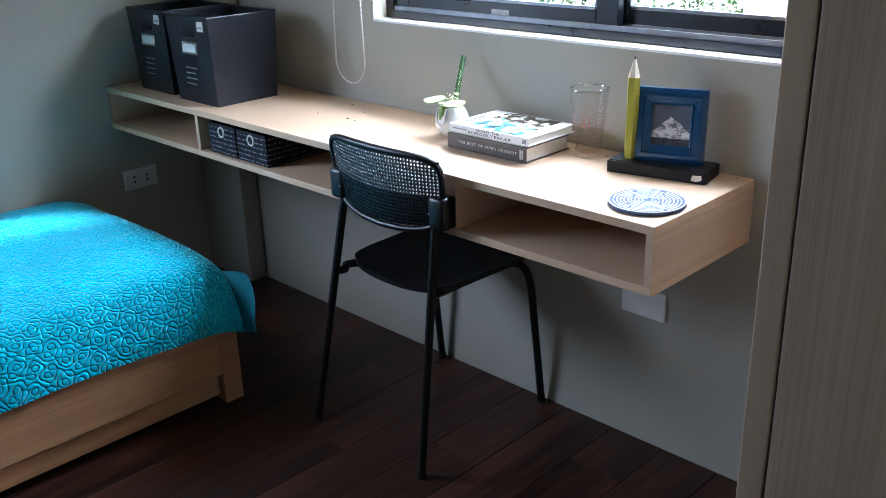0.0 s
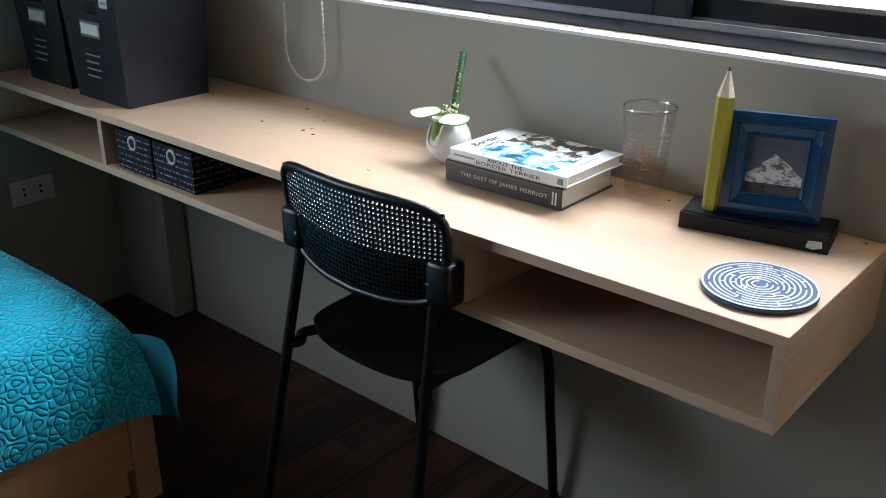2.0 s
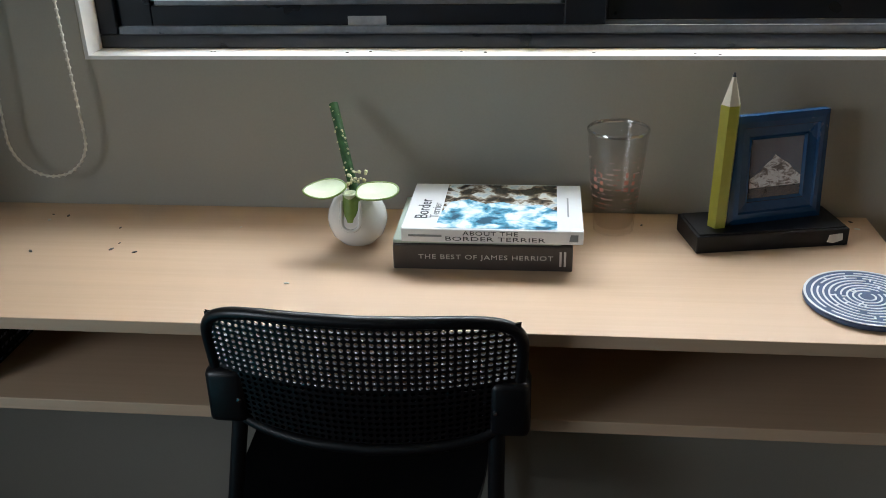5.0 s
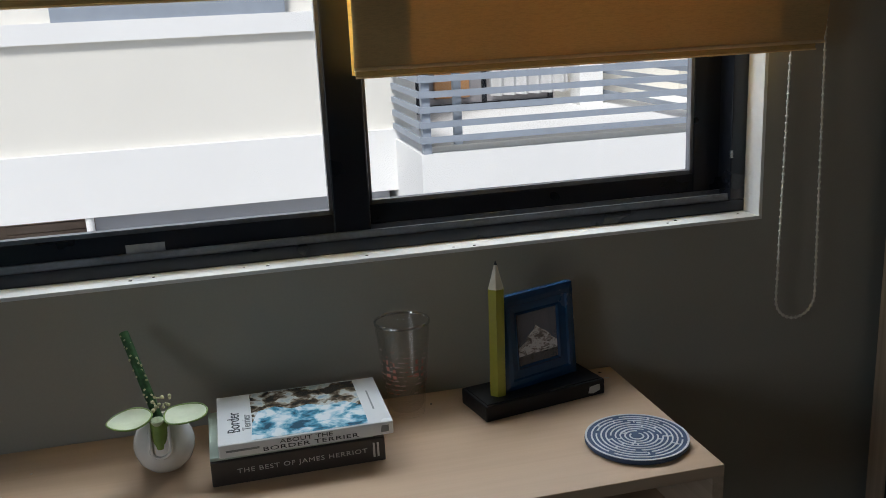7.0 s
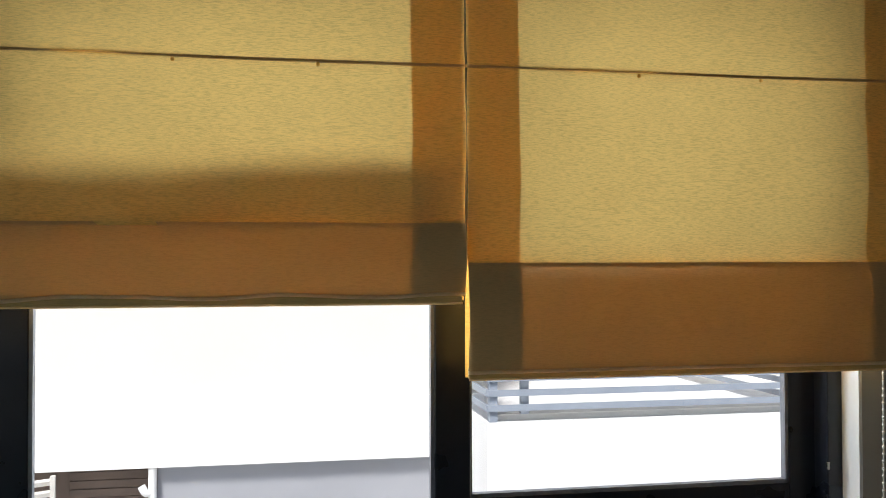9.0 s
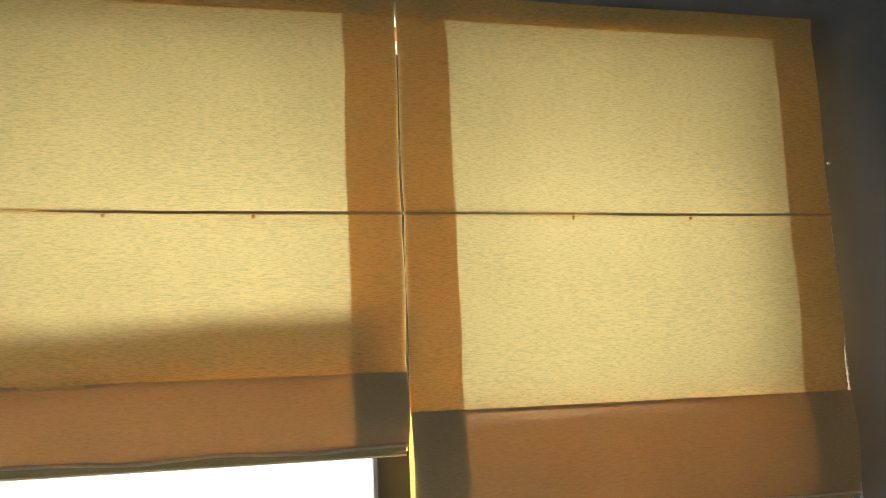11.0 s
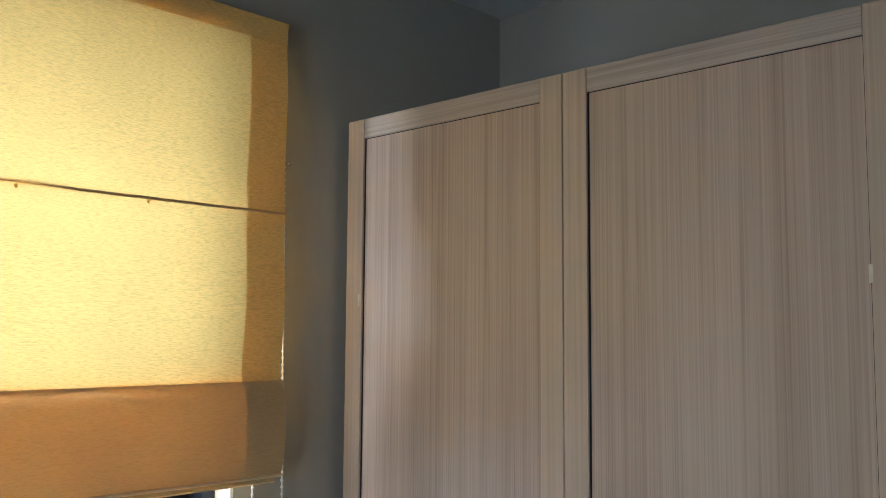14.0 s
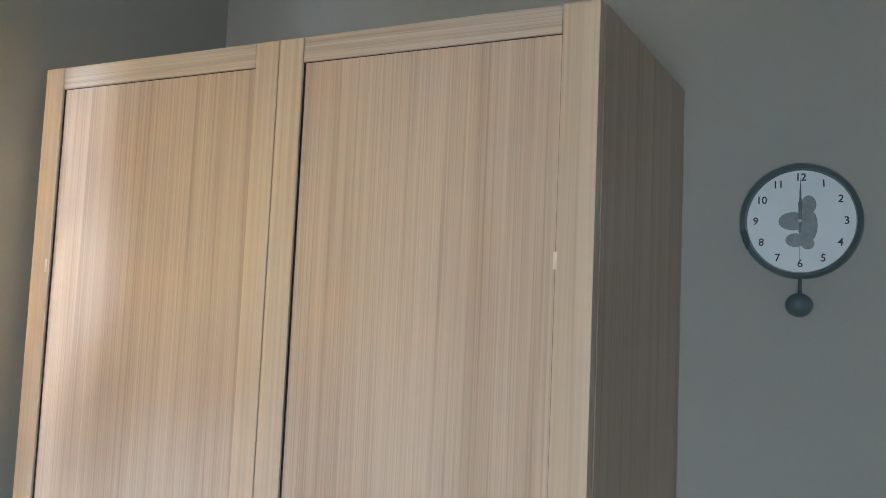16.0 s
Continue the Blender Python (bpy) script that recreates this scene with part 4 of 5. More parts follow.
def pad(cx, cy, cz, rx, ry, tilt_x, tilt_y, rz):
    m = pose(cx, cy, cz, tilt_x, tilt_y, rz)

    def fn(u, v):
        a, r = 2 * math.pi * u, v
        return m @ Vector((rx * r * math.cos(a) * (1 + 0.12 * math.cos(a)), ry * r * math.sin(a), 0.006 * r * r + 0.001 * math.sin(3 * a) * r))
    bm = sheet(fn, 28, 5)
    bmesh.ops.remove_doubles(bm, verts=bm.verts, dist=0.00001)
    lf = smooth(part("leaf", bm, M_LEAF, vase, "pale rounded leaf"), 80)
    rim = [m @ Vector((rx * 1.005 * math.cos(a) * (1 + 0.12 * math.cos(a)), ry * 1.005 * math.sin(a), 0.0052 + 0.001 * math.sin(3 * a))) for a in (2 * math.pi * k / 28 for k in range(29))]
    part("leaf_rim", tube(rim, 0.0014, 6, False), M_LEAFRIM, lf)


pad(VX - 0.037, VY - 0.02, DZ + 0.088, 0.031, 0.025, -11, 4, 180)
pad(VX + 0.033, VY - 0.026, DZ + 0.088, 0.03, 0.025, 11, -2, 0)
part("leaf_fold", lathe([(0.0, 0.0), (0.006, 0.004), (0.0105, 0.012), (0.0085, 0.014), (0, 0.006)], 14, Matrix.Translation((VX - 0.003, VY - 0.03, DZ + 0.078))), M_LEAF, vase)
rb = random.Random(4)
bm = bmesh.new()
for k in range(26):
    t = bmesh.new()
    bmesh.ops.create_icosphere(t, subdivisions=1, radius=rb.uniform(0.0016, 0.0034))
    join(bm, t, Matrix.Translation((VX + rb.uniform(-0.012, 0.016), VY + rb.uniform(-0.01, 0.014), DZ + 0.092 + rb.uniform(0, 0.018))))
smooth(part("blossom", bm, M_FLOWER, vase, "small cream blossoms"), 60)
sb, st = Vector((VX - 0.004, VY + 0.012, DZ + 0.07)), Vector((VX - 0.046, -0.04, DZ + 0.184))
stick = smooth(part("bamboo_stick", tube([sb.lerp(st, k / 12) for k in range(13)], 0.0072, 14), M_BAMBOO, vase, "cut green bamboo stick with pale flecks"), 50)
bm = bmesh.new()
for k in range(34):
    t = bmesh.new()
    bmesh.ops.create_icosphere(t, subdivisions=1, radius=rb.uniform(0.0012, 0.0026))
    p = sb.lerp(st, rb.uniform(0.2, 0.98)) + Vector((rb.uniform(-0.006, 0.007), -0.0062, rb.uniform(-0.003, 0.003)))
    join(bm, t, Matrix.Translation(p) @ Matrix.Diagonal((1, 0.5, 1, 1)))
part("fleck", bm, M_FLOWER, stick)


# ---- books ----
def book(name, m, w, d, h, jacket, label, pages=M_PAGES):
    """Lies flat, its spine along the front edge of m; the origin is the lower front left corner."""
    o = thing(name, label, "book", m.translation, group="books on the desk")
    c = 0.0028
    part("page_block", boxes((0.004, w - 0.004, 0.006, d - 0.005, c, h - c), m=m), pages, o, "cream page edges")
    part("cover", boxes((0, w, 0.003, d, 0, c), bevel=0.0008, m=m), jacket, o)
    part("cover", boxes((0, w, 0.003, d, h - c, h), bevel=0.0008, m=m), jacket, o)
    sp_ = part("spine", boxes((0, w, 0, 0.0045, 0, h), bevel=0.0018, m=m), jacket, o)
    return o, sp_


B1 = pose(-0.697, -0.219, DZ, 0, 0, 0.5)
bk1, sp1 = book("hardback_book", B1, 0.247, 0.165, 0.037, M_BROWN, "thick brown hardback book lying flat on the desk")
part("title", lettering("THE BEST OF JAMES HERRIOT", 0.0098, B1 @ pose(0.128, -0.0004, 0.0195, 90), 1.12, 0.185), M_SILVERINK, sp1)
for k in range(2):
    part("spine_mark", boxes((0.229 + 0.006 * k, 0.232 + 0.006 * k, -0.0005, 0.0002, 0.008, 0.03), m=B1), M_SILVERINK, sp1)
B0 = B1 @ pose(0.0, 0.004, 0.037)
bk0, sp0 = book("thin_book", B0, 0.232, 0.158, 0.006, M_SAGE, "thin sage green book between two others")
B2 = B1 @ pose(0.013, -0.004, 0.0432, 0, 0, -0.6)
BW, BD, BH = 0.247, 0.172, 0.02
bk2, sp2 = book("picture_book", B2, BW, BD, BH, M_COVER, "white hardback dog book with a blue picture cover")
part("title", lettering("ABOUT THE", 0.0085, B2 @ pose(0.122, -0.0004, 0.0142, 90), 1.05, 0.075), M_INK, sp2)
part("title", lettering("BORDER TERRIER", 0.0085, B2 @ pose(0.128, -0.0004, 0.006, 90), 1.05, 0.135), M_INK, sp2)
part("author_bar", boxes((0.01, 0.056, -0.0005, 0.0002, 0.0085, 0.0115), m=B2), M_GREYINK, sp2)
part("publisher_mark", outline([(0.228, 0.005), (0.24, 0.005), (0.24, 0.015), (0.23, 0.015)], 0.0006, B2 @ pose(0, 0, 0, 90)), M_GREYINK, sp2)


def mat_coverpic(name, scale, stops):
    """Printed cover picture: soft blue and dark camouflage-like shapes."""
    m, nt, b = nodes_of(name, 0.22)
    c = ramp(nt, noise_tex(nt, coords(nt, (1, 1, 1)), scale, 3, 0.55, 0.3), stops)
    nt.links.new(c, b.inputs["Base Color"])
    return m


M_PIC = mat_coverpic("printed_cover_picture", 38.0, [(0.38, (0.03, 0.026, 0.02)), (0.47, (0.12, 0.09, 0.06)), (0.52, (0.34, 0.3, 0.24)), (0.57, (0.62, 0.64, 0.6)), (0.7, (0.3, 0.42, 0.5))])
M_PICB = mat_coverpic("printed_blue_picture", 40.0, [(0.34, (0.04, 0.1, 0.15)), (0.44, (0.1, 0.32, 0.46)), (0.52, (0.4, 0.62, 0.72)), (0.6, (0.76, 0.82, 0.84))])
pic = part("cover_picture", boxes((0.05, 0.212, 0.012, 0.168, BH, BH + 0.0004), m=B2), M_PIC, bk2, "blue and brown printed picture")
part("cover_wash", outline([(0.046, 0.004), (0.212, 0.004), (0.212, 0.07), (0.19, 0.092), (0.16, 0.086), (0.135, 0.1), (0.11, 0.092), (0.085, 0.108), (0.06, 0.098), (0.05, 0.06)], 0.0004, B2 @ Matrix.Translation((0, 0, BH + 0.0003))), M_PICB, bk2)
part("cover_title", lettering("Border", 0.026, B2 @ pose(0.024, 0.072, BH + 0.0003, 0, 0, 90), 1.0, 0.07), M_INK, bk2)
part("cover_title", lettering("Terrier", 0.018, B2 @ pose(0.042, 0.066, BH + 0.0006, 0, 0, 90), 1.0, 0.055), M_GREYINK, bk2)
part("author_bar", boxes((0.226, 0.2285, 0.05, 0.12, BH, BH + 0.0004), m=B2), M_GREYINK, bk2)

# ---- drinking glass ----
GX, GY = -0.386, -0.066
tum = thing("drinking_glass", "clear tapered pint glass with worn red and white print", "glass", (GX, GY, DZ))
GH = 0.158

smooth(part("glass_body", lathe([(0, 0.0), (0.027, 0.0), (0.0298, 0.002), (0.031, 0.02), (0.0445, GH), (0.0445, GH + 0.001), (0.0435, GH + 0.0012), (0.0422, GH - 0.002), (0.0285, 0.018), (0.024, 0.009), (0, 0.008)], 56, Matrix.Translation((GX, GY, DZ))), M_CUP, tum), 50).visible_shadow = False
smooth(part("rim", lathe([(0.0424, GH - 0.003), (0.0449, GH - 0.003), (0.0452, GH), (0.0436, GH + 0.0018), (0.042, GH), (0.0424, GH - 0.003)], 56, Matrix.Translation((GX, GY, DZ))), M_CUPRIM, tum, "thick bright rim"), 60).visible_shadow = False
rg = random.Random(11)


def wrap(a, z, w, hgt, mat, name="printed_mark"):
    def fn(u, v):
        zz = z + hgt * v
        r = 0.0299 + (zz / GH) * 0.0148 + 0.0006
        aa = a + (u - 0.5) * w / r
        return Vector((GX + r * math.cos(aa), GY + r * math.sin(aa), DZ + zz))
    part(name, sheet(fn, 4, 1), mat, tum)


for k in range(150):
    a = rg.uniform(-math.pi, 0.3)
    z = rg.choice((0.045, 0.052, 0.06, 0.068, 0.076, 0.084, 0.092, 0.1, 0.108, 0.118))
    wrap(a, z, rg.uniform(0.002, 0.008), rg.uniform(0.0007, 0.0022), M_REDINK if rg.random() < 0.42 else M_WHITEINK)
for a in (-1.25, -2.5):
    for k, (w, hgt) in enumerate(((0.02, 0.006), (0.016, 0.007), (0.01, 0.008))):
        wrap(a, 0.074 + 0.011 * k, w * 0.4, hgt, M_REDINK)
        wrap(a + 0.3, 0.072 + 0.011 * k, w * 0.3, hgt * 0.8, M_REDINK)

# ---- photo stand, pencil, frame ----
SM = pose(-0.275, -0.149, DZ, 0, 0, 11)
stand = thing("photo_stand", "black lacquered block stand with a torn white sticker", "stand", SM.translation)
part("stand_block", boxes((0, 0.222, 0, 0.088, 0, 0.026), bevel=0.0015, m=SM), M_BLACK, stand)
part("stand_lip", boxes((0.004, 0.218, 0.004, 0.084, 0.026, 0.028), bevel=0.0008, m=SM), M_BLACK, stand)
part("sticker", outline([(0.19, 0.007), (0.2, 0.005), (0.213, 0.009), (0.212, 0.019), (0.205, 0.019), (0.204, 0.014), (0.193, 0.018)], 0.0006, SM @ pose(0, -0.0001, 0, 90)), M_CREAM, stand, "torn white price sticker")

pen = thing("giant_pencil", "oversized olive yellow hexagonal pencil standing upright", "pencil", (-0.243, -0.109, DZ + 0.028))
PM = Matrix.Translation((-0.243, -0.109, DZ + 0.028)) @ pose(0, 0, 0, 0, 0.6, 12)
hexp = lathe([(0, 0), (0.0138, 0), (0.0141, 0.002), (0.0141, 0.178), (0.0135, 0.1785), (0, 0.1785)], 6, PM)
part("pencil_body", hexp, M_PENCIL, pen)
part("sharpened_cone", lathe([(0.0134, 0.1786), (0.0026, 0.2165), (0, 0.2165)], 6, PM), M_PALEWOOD, pen)
part("pencil_lead", lathe([(0.0026, 0.2166), (0.001, 0.2225), (0, 0.223)], 12, PM), M_INK, pen)

FMAT = Matrix.Translation((-0.2305, -0.1125, DZ + 0.0282)) @ pose(0, 0, 0, -4, 0, 18.8)
photo = thing("framed_photo", "blue lacquered square photo frame with a mountain picture", "picture frame", FMAT.translation)
FW, FH = 0.149, 0.158
part("backing", boxes((0.004, FW - 0.004, 0.006, 0.014, 0.002, FH - 0.002), m=FMAT), M_BLACK, photo)


def moulding(pa, pb, o1, o2, mat=M_BLUE):
    """One mitred side of the frame: outer edge pa-pb, and the inner points of its stepped profile."""
    bm = bmesh.new()
    steps = ((0.0, 0.012), (0.0, 0.0), (0.25, -0.003), (0.45, -0.0035), (0.5, 0.0005), (0.85, 0.003), (0.9, 0.001), (1.0, 0.0045), (1.0, 0.012))
    ra, rb_ = [], []
    for f, y in steps:
        a, b2 = pa.lerp(o1, f), pb.lerp(o2, f)
        ra.append(bm.verts.new(FMAT @ Vector((a.x, y, a.y))))
        rb_.append(bm.verts.new(FMAT @ Vector((b2.x, y, b2.y))))
    for k in range(len(steps)):
        n = (k + 1) % len(steps)
        bm.faces.new((ra[k], rb_[k], rb_[n], ra[n]))
    part("moulding", bm, mat, photo)


oc = [Vector((0, 0)), Vector((FW, 0)), Vector((FW, FH)), Vector((0, FH))]
ic = [Vector((0.034, 0.036)), Vector((FW - 0.034, 0.036)), Vector((FW - 0.034, FH - 0.036)), Vector((0.034, FH - 0.036))]
for k in range(4):
    moulding(oc[k], oc[(k + 1) % 4], ic[k], ic[(k + 1) % 4])
PP = FMAT @ pose(0.034, 0.0058, 0.036, 90)
pw, ph_ = FW - 0.068, FH - 0.072


def mat_photo_sky():
    return mat_plain("photo_sky", (0.12, 0.13, 0.17), 0.2, var=0.15, scale=20, bumps=0)


def mat_mountain():
    m, nt, b = nodes_of("photo_mountain", 0.25)
    n = noise_tex(nt, coords(nt, (1, 1, 1.6)), 75.0, 4, 0.65, 0.8)
    nt.links.new(ramp(nt, n, [(0.4, (0.16, 0.13, 0.12)), (0.48, (0.45, 0.4, 0.38)), (0.54, (0.75, 0.72, 0.7))]), b.inputs["Base Color"])
    return m


picture = part("photo_print", boxes((0, pw, 0, ph_, -0.0004, 0.0), m=PP), mat_photo_sky(), photo, "photograph of a snowy mountain")
part("photo_mountain", outline([(0, 0.012), (0, 0.028), (0.016, 0.038), (0.026, 0.05), (0.034, 0.055), (0.038, 0.062), (0.046, 0.056), (0.052, 0.052), (0.062, 0.046), (0.07, 0.036), (pw, 0.028), (pw, 0.012)], 0.0004, PP), mat_mountain(), picture)
part("photo_forest", boxes((0, pw, 0, 0.015, 0.0001, 0.0006), m=PP), mat_plain("photo_forest", (0.04, 0.04, 0.045), 0.3, var=0.4, scale=80, bumps=0), picture)
part("photo_glass", boxes((0, pw, 0, ph_, 0.0012, 0.0018), m=PP), M_GLASS, photo).visible_shadow = False

# ---- maze coaster ----
KX, KY, KR = -0.084, -0.284, 0.0765
coaster = thing("maze_plate", "round slate blue plate with a white raised maze pattern", "plate", (KX, KY, DZ))
part("plate_body", lathe([(0, 0), (KR - 0.003, 0), (KR, 0.003), (KR, 0.007), (KR - 0.002, 0.0085), (0, 0.0085)], 64, Matrix.Translation((KX, KY, DZ))), M_NAVY, coaster)
rk = random.Random(8)


def arc(r, a0, a1, w=0.0024):
    n = max(3, int((a1 - a0) * r / 0.004))

    def fn(u, v):
        a = a0 + (a1 - a0) * u
        rr = r + (v - 0.5) * w
        return Vector((KX + rr * math.cos(a), KY + rr * math.sin(a), DZ + 0.0092))
    bm = sheet(fn, n, 1)
    ex_ = bmesh.ops.extrude_face_region(bm, geom=bm.faces[:])
    bmesh.ops.translate(bm, vec=(0, 0, -0.0009), verts=[g for g in ex_["geom"] if isinstance(g, bmesh.types.BMVert)])
    part("maze_line", bm, M_LINEW, coaster)


arc(KR - 0.002, 0, 2 * math.pi, 0.003)
rings = [0.01, 0.017, 0.024, 0.031, 0.038, 0.045, 0.052, 0.059, 0.066]
for r in rings:
    a = rk.uniform(0, 6.28)
    cuts = 1 + int(r > 0.03) + int(r > 0.055)
    for c in range(cuts):
        span = 2 * math.pi / cuts
        gap = rk.uniform(0.006, 0.012) / r
        arc(r, a + c * span + gap / 2, a + (c + 1) * span - gap / 2)
for ra_, rb2 in zip(rings[1:], rings[2:]):
    for c in range(3):
        a = rk.uniform(0, 6.28)
        p, q = [Vector((KX + r_ * math.cos(a), KY + r_ * math.sin(a), 0)) for r_ in (ra_, rb2)]
        d = (q - p)
        m = Matrix.Translation((*(p + q).xy / 2, DZ + 0.0084)) @ pose(0, 0, 0, 0, 0, math.degrees(math.atan2(d.y, d.x)))
        part("maze_line", boxes((-d.length / 2, d.length / 2, -0.0012, 0.0012, 0, 0.0008), m=m), M_LINEW, coaster)

# ---- debris on the desk ----
rd = random.Random(21)
for k in range(16):
    x, y = (rd.uniform(-1.35, -0.9), rd.uniform(-0.2, -0.02)) if k < 9 else (rd.uniform(-0.09, -0.01), rd.uniform(-0.06, -0.012)) if k < 13 else (rd.uniform(-0.85, -0.3), rd.uniform(-0.3, -0.02))
    bm = bmesh.new()
    bmesh.ops.create_icosphere(bm, subdivisions=1, radius=rd.uniform(0.0015, 0.003))
    bmesh.ops.transform(bm, matrix=Matrix.Translation((x, y, DZ + 0.001)) @ pose(0, 0, 0, 0, 0, rd.uniform(0, 180)) @ Matrix.Diagonal((1.8, 0.9, 0.5, 1)), verts=bm.verts)
    solid("dry_crumb", bm, M_BROWN if k % 5 else M_CREAM, "small dry crumb of debris on the desk", "debris", "crumbs")

for k in range(12):
    bm = bmesh.new()
    bmesh.ops.create_icosphere(bm, subdivisions=1, radius=rd.uniform(0.0012, 0.0024))
    bmesh.ops.transform(bm, matrix=Matrix.Translation((rd.uniform(-1.1, 0.28), rd.uniform(0.004, 0.03), WZ0 + 0.0008)) @ Matrix.Diagonal((1.6, 0.9, 0.5, 1)), verts=bm.verts)
    solid("dry_crumb", bm, M_BROWN, "tiny dark crumb on the white window sill", "debris", "crumbs")

# ---- outside ----
structure("ground", boxes((-200, 200, -200, 200, -3.3, -3.0)), M_GROUND, "pale concrete street and yard", "ground")
FY = 6.0
house = thing("neighbour_house", "cream and white rendered house across the yard with a balcony", "house", (2.5, 8.0, -3.0))
part("wall", boxes((-3.1, 0.98, FY, FY + 4, 0.44, 1.25), (4.2, 9, FY, FY + 4, -3, 4.5), (0.98, 4.2, FY + 1.6, FY + 4, -3, 4.5), (-3.1, 0.98, FY + 0.06, FY + 4, 1.25, 4.5)), M_RENDER, house, "cream rendered wall")
part("plinth_band", boxes((-3.1, 0.98, FY - 0.06, FY + 4, -0.06, 0.44)), M_RENDERW, house, "white rendered band")
part("lower_wall", boxes((-3.1, -1.62, FY + 0.32, FY + 4, -3, -0.06)), M_BRICKBROWN, house)
part("grey_panel", boxes((-1.62, 0.72, FY + 0.04, FY + 4, -3, -0.06)), M_PANEL, house, "flat grey-blue wall panel under the band")
sid = part("siding", boxes((-3.1, -1.72, FY + 0.3, FY + 0.32, -3, -0.06)), M_BRICKBROWN, house, "brown board siding")
for k in range(14):
    part("board", boxes((-2.32, -1.72, FY + 0.284, FY + 0.3, -1.02 + 0.068 * k, -0.958 + 0.068 * k), bevel=0.004), M_BRICKBROWN, sid)
pipe = part("down_pipe", tube([(-1.65, FY - 0.02, -3.0), (-1.65, FY - 0.02, -0.3), (-1.65, FY - 0.02, -0.062)], 0.032, 14), M_RENDERW, house, "white down pipe")
part("pipe_elbow", tube(curve_points([(-1.65, FY - 0.02, -0.26), (-1.7, FY - 0.04, -0.25), (-1.73, FY - 0.04, -0.2)], 6), 0.03, 12), M_RENDERW, pipe)
lv = part("louvre_screen", boxes((-3.1, -3.06, FY - 0.2, FY - 0.16, -1.4, -0.062), (-2.36, -2.325, FY - 0.2, FY - 0.16, -1.4, -0.062)), M_CREAM, house, "cream louvred screen")
for k in range(14):
    part("louvre", boxes((-0.37, 0.35, -0.02, 0.02, -0.018, 0.018), m=Matrix.Translation((-2.71, FY - 0.17, -1.25 + 0.085 * k)) @ pose(0, 0, 0, 20, -6, 0)), M_CREAM, lv)
part("window_ledge", boxes((-3.1, 0.98, FY - 0.045, FY + 0.06, 1.25, 1.4)), M_RENDERW, house)
w2 = part("window", boxes((-1.72, -0.02, FY - 0.03, FY + 0.07, 1.4, 1.54), (-1.72, -0.02, FY - 0.03, FY + 0.07, 2.7, 2.77), (-1.72, -1.65, FY - 0.03, FY + 0.07, 1.54, 2.7), (-0.09, -0.02, FY - 0.03, FY + 0.07, 1.54, 2.7), (-0.9, -0.84, FY - 0.03, FY + 0.07, 1.54, 2.7)), M_GREYMETAL, house)
part("window_pane", boxes((-1.65, -0.9, FY + 0.02, FY + 0.03, 1.54, 2.7), (-0.84, -0.09, FY + 0.02, FY + 0.03, 1.54, 2.7)), M_CURTAIN, w2)
part("roof", boxes((-3.5, 9.4, FY - 0.5, FY + 4.4, 4.5, 4.75)), M_ROOF, house)
part("balcony_slab", boxes((0.78, 4.2, 5.0, FY + 1.6, -0.9, 0.36)), M_RENDERW, house, "white balcony slab")
part("balcony_kerb", boxes((0.86, 4.2, 5.05, 5.22, 0.36, 0.405)), M_GROUND, house)
rail = part("balcony_rail", boxes((0.8, 0.86, 5.0, 5.06, 0.36, 1.4), (3.2, 3.26, 5.0, 5.06, 0.36, 1.4), (0.8, 0.86, FY + 0.2, FY + 0.26, 0.36, 1.4), (1.05, 1.11, 5.06, 5.1, 0.36, 1.4)), M_GREYMETAL, house, "grey slatted balcony rail")
for k in range(9):
    z = 0.44 + 0.108 * k
    part("rail_slat", boxes((0.78, 3.28, 4.975, 4.998, z, z + 0.045)), M_GREYMETAL, rail)
    part("rail_slat", boxes((0.775, 0.798, 5.0, FY + 0.3, z, z + 0.045)), M_GREYMETAL, rail)
    part("rail_slat", boxes((3.262, 3.285, 5.0, FY + 1.6, z, z + 0.045)), M_GREYMETAL, rail)
bd = part("balcony_door", boxes((1.3, 1.36, FY + 1.55, FY + 1.6, 0.36, 2.5), (2.0, 2.05, FY + 1.55, FY + 1.6, 0.36, 2.5), (2.7, 2.76, FY + 1.55, FY + 1.6, 0.36, 2.5), (1.36, 2.7, FY + 1.55, FY + 1.6, 0.36, 0.44)), M_FRAME, house)
part("door_pane", boxes((1.36, 2.0, FY + 1.57, FY + 1.58, 0.44, 2.5), (2.05, 2.7, FY + 1.57, FY + 1.58, 0.44, 2.5)), M_ROOF, bd)


part("door_leaf", boxes((1.5, 1.86, FY + 1.5, FY + 1.55, 0.5, 2.4), bevel=0.01), mat_plain("orange_wood", (0.42, 0.22, 0.09), 0.5, var=0.2), bd)
for k in range(4):
    part("glazing_bar", boxes((1.08 + 0.07 * k, 1.105 + 0.07 * k, FY + 1.5, FY + 1.55, 0.4, 2.5)), M_FRAME, bd)


def drape(u, v):
    return Vector((2.1 + 0.75 * u + 0.1 * v * (u - 0.5), FY + 1.45 + 0.05 * math.sin(u * 40), 2.4 - 1.9 * v))


part("curtain", sheet(drape, 60, 4), M_CURTAIN, house, "pale hanging curtain")
part("door_post", boxes((2.95, 3.2, FY + 1.3, FY + 1.55, 0.36, 4.4)), M_RENDERW, house)

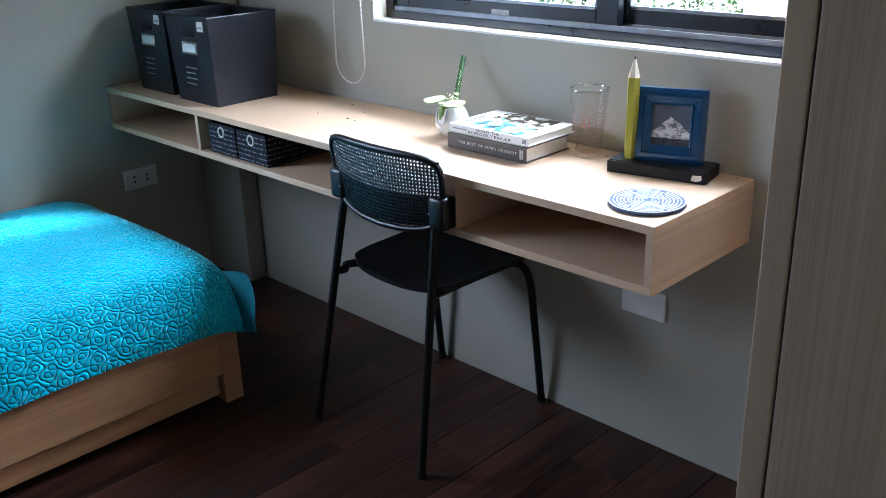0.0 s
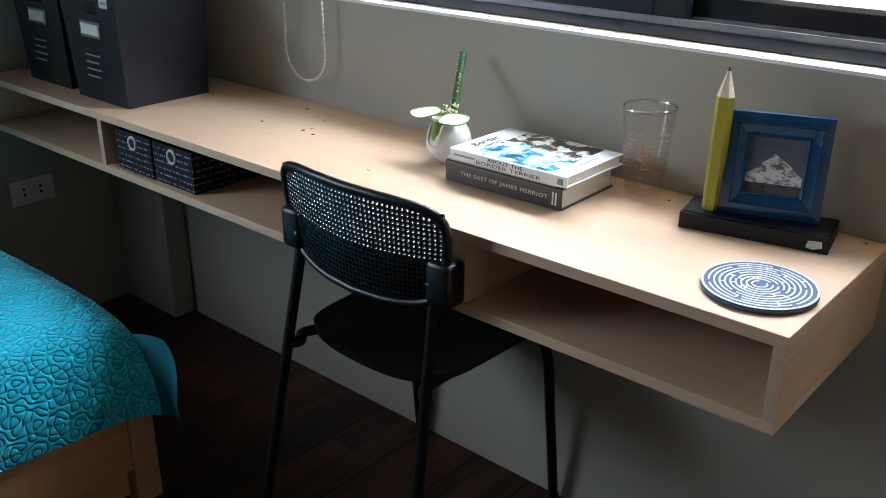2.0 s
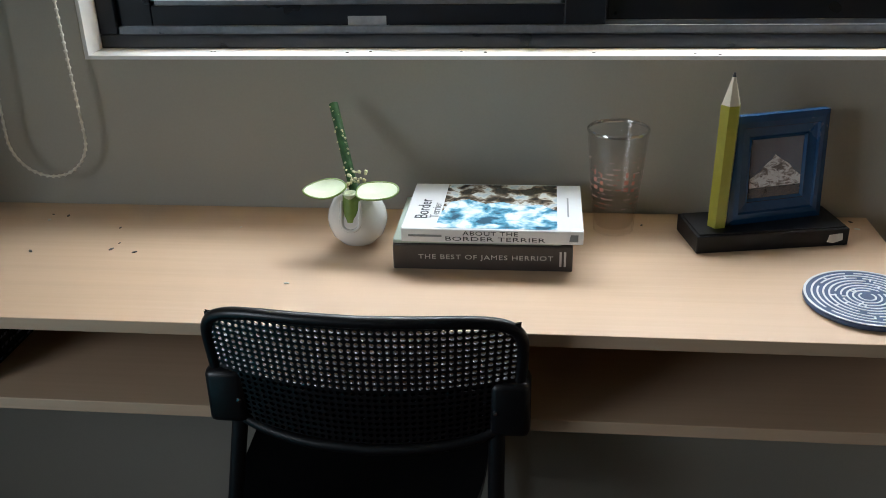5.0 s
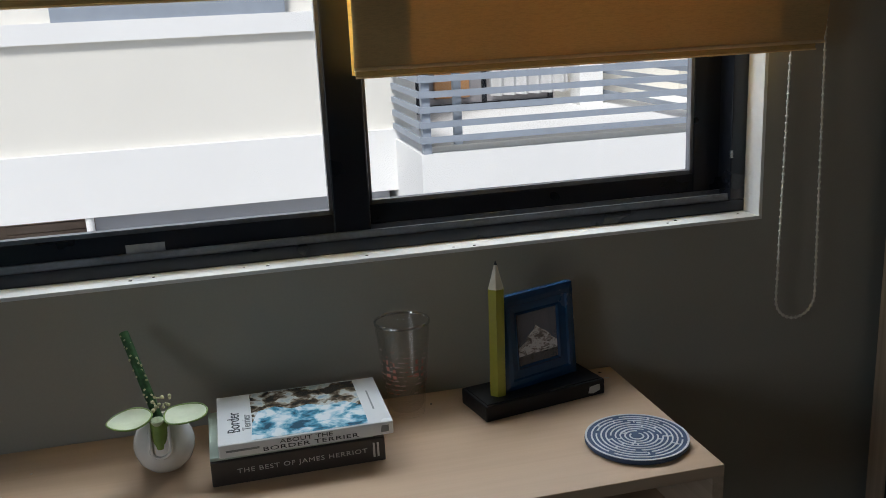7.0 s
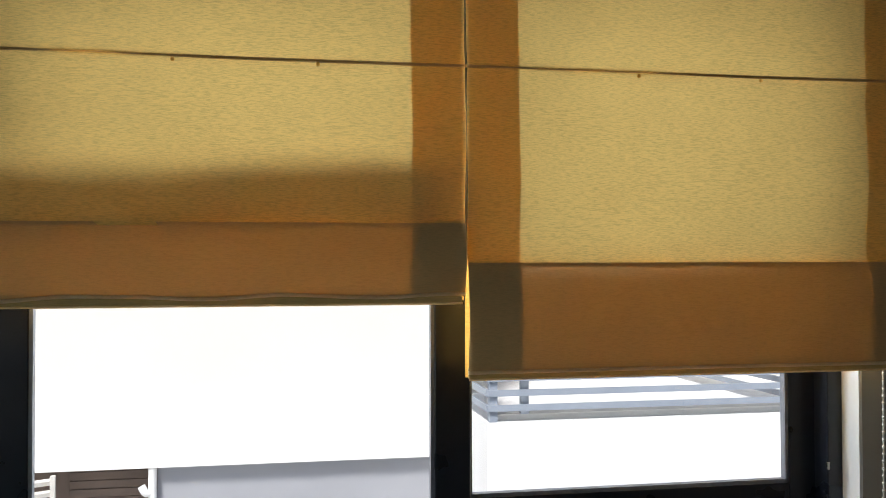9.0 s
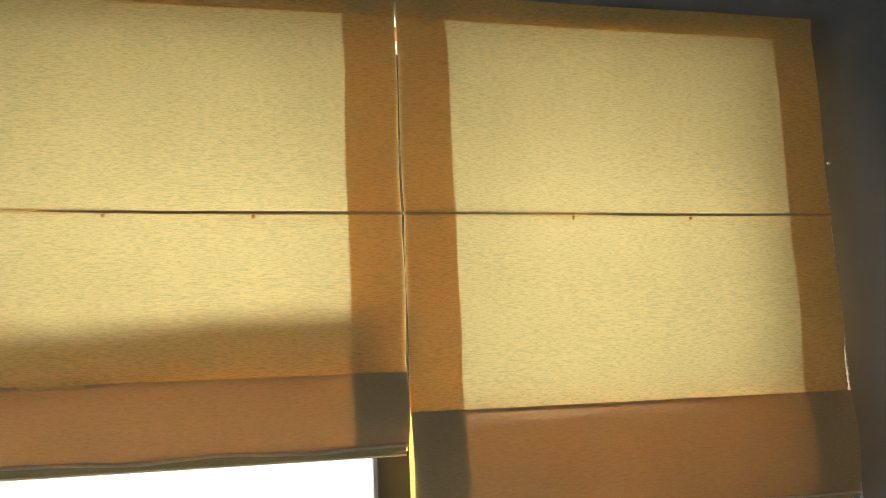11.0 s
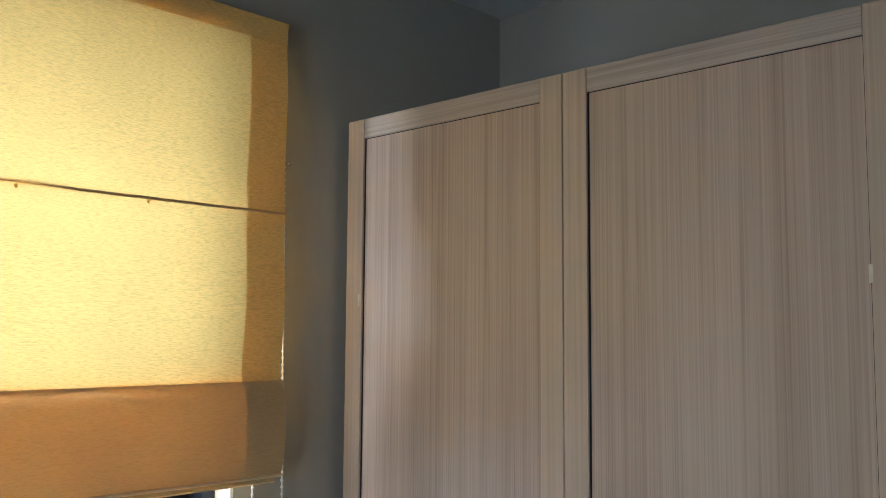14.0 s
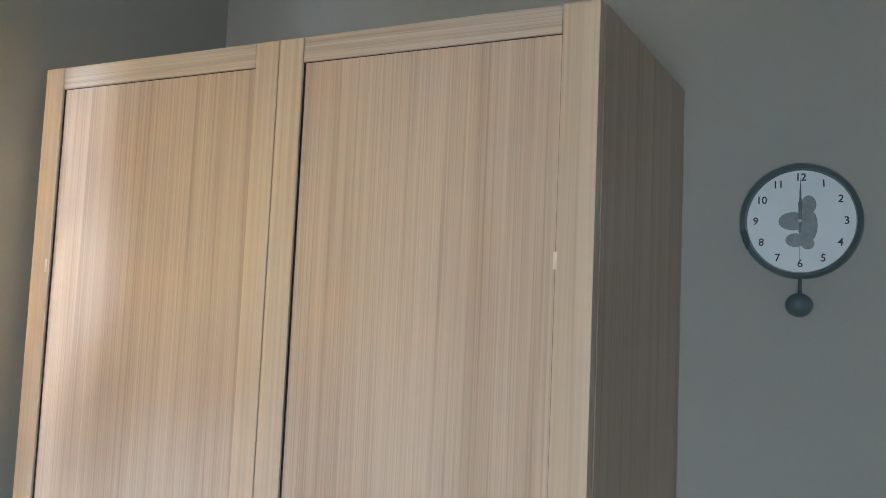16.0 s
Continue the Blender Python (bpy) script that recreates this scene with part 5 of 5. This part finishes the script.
# garden wall and hedge beyond the house's end
solid("garden_wall", boxes((-30, -3.6, 13.0, 13.3, -3, -1.25), (-30, -3.6, 12.95, 13.35, -1.25, -1.15)), M_RENDERW, "low white rendered garden wall", "wall")
for k in range(5):
    solid("fence_post", boxes((-24 + 4.2 * k, -23.88 + 4.2 * k, 12.9, 12.94, -1.5, 0.4)), M_GREYMETAL, "thin pale post on the garden wall", "post", "fence posts")
rh = np.random.default_rng(3)
n = 30000
c = np.stack([rh.uniform(-30, -3.6, n), rh.uniform(14.2, 15.8, n), rh.uniform(-3, 1.6, n)], 1)
c[:, 2] += 0.25 * np.sin(c[:, 0] * 1.7) * (c[:, 2] > 0)
d1, d2 = rh.normal(size=(n, 3)), rh.normal(size=(n, 3))
d1 /= np.linalg.norm(d1, axis=1)[:, None]
d2 = np.cross(d1, d2)
d2 /= np.linalg.norm(d2, axis=1)[:, None]
s = rh.uniform(0.035, 0.085, n)[:, None]
v = np.stack([c - d1 * s, c + d2 * s * 0.5, c + d1 * s, c - d2 * s * 0.5], 1).reshape(-1, 3)
me = bpy.data.meshes.new("hedge")
me.from_pydata(v.tolist(), [], [[4 * k, 4 * k + 1, 4 * k + 2, 4 * k + 3] for k in range(n)])
me.materials.append(M_HEDGE)
tagged(new("hedge", me), "dense green clipped hedge behind the garden wall", "hedge", kind="stuff")

# ---- floor planks ----
PW, PL = 0.152, 0.92
row = 0
x = XL
shared = {}
while x < XR - 0.001:
    xe = min(x + PW, XR)
    ya = -0.0
    yb = -((0.37 * row + 0.3) % PL) - 0.05
    while ya > YB + 0.001:
        yb = max(yb, YB)
        key = (round(xe - x, 4), round(ya - yb, 4))
        if key not in shared:
            bm = boxes((0.0007, xe - x - 0.0007, yb - ya + 0.0007, -0.0007, -0.006, 0.0), bevel=0.0008)
            pm = bpy.data.meshes.new("plank")
            bm.to_mesh(pm)
            bm.free()
            pm.materials.append(M_PLANK)
            shared[key] = pm
        p = new("plank", shared[key])
        p.location = (x, ya, 0)
        p.parent = floor
        ya, yb = yb, yb - PL
    x = xe
    row += 1
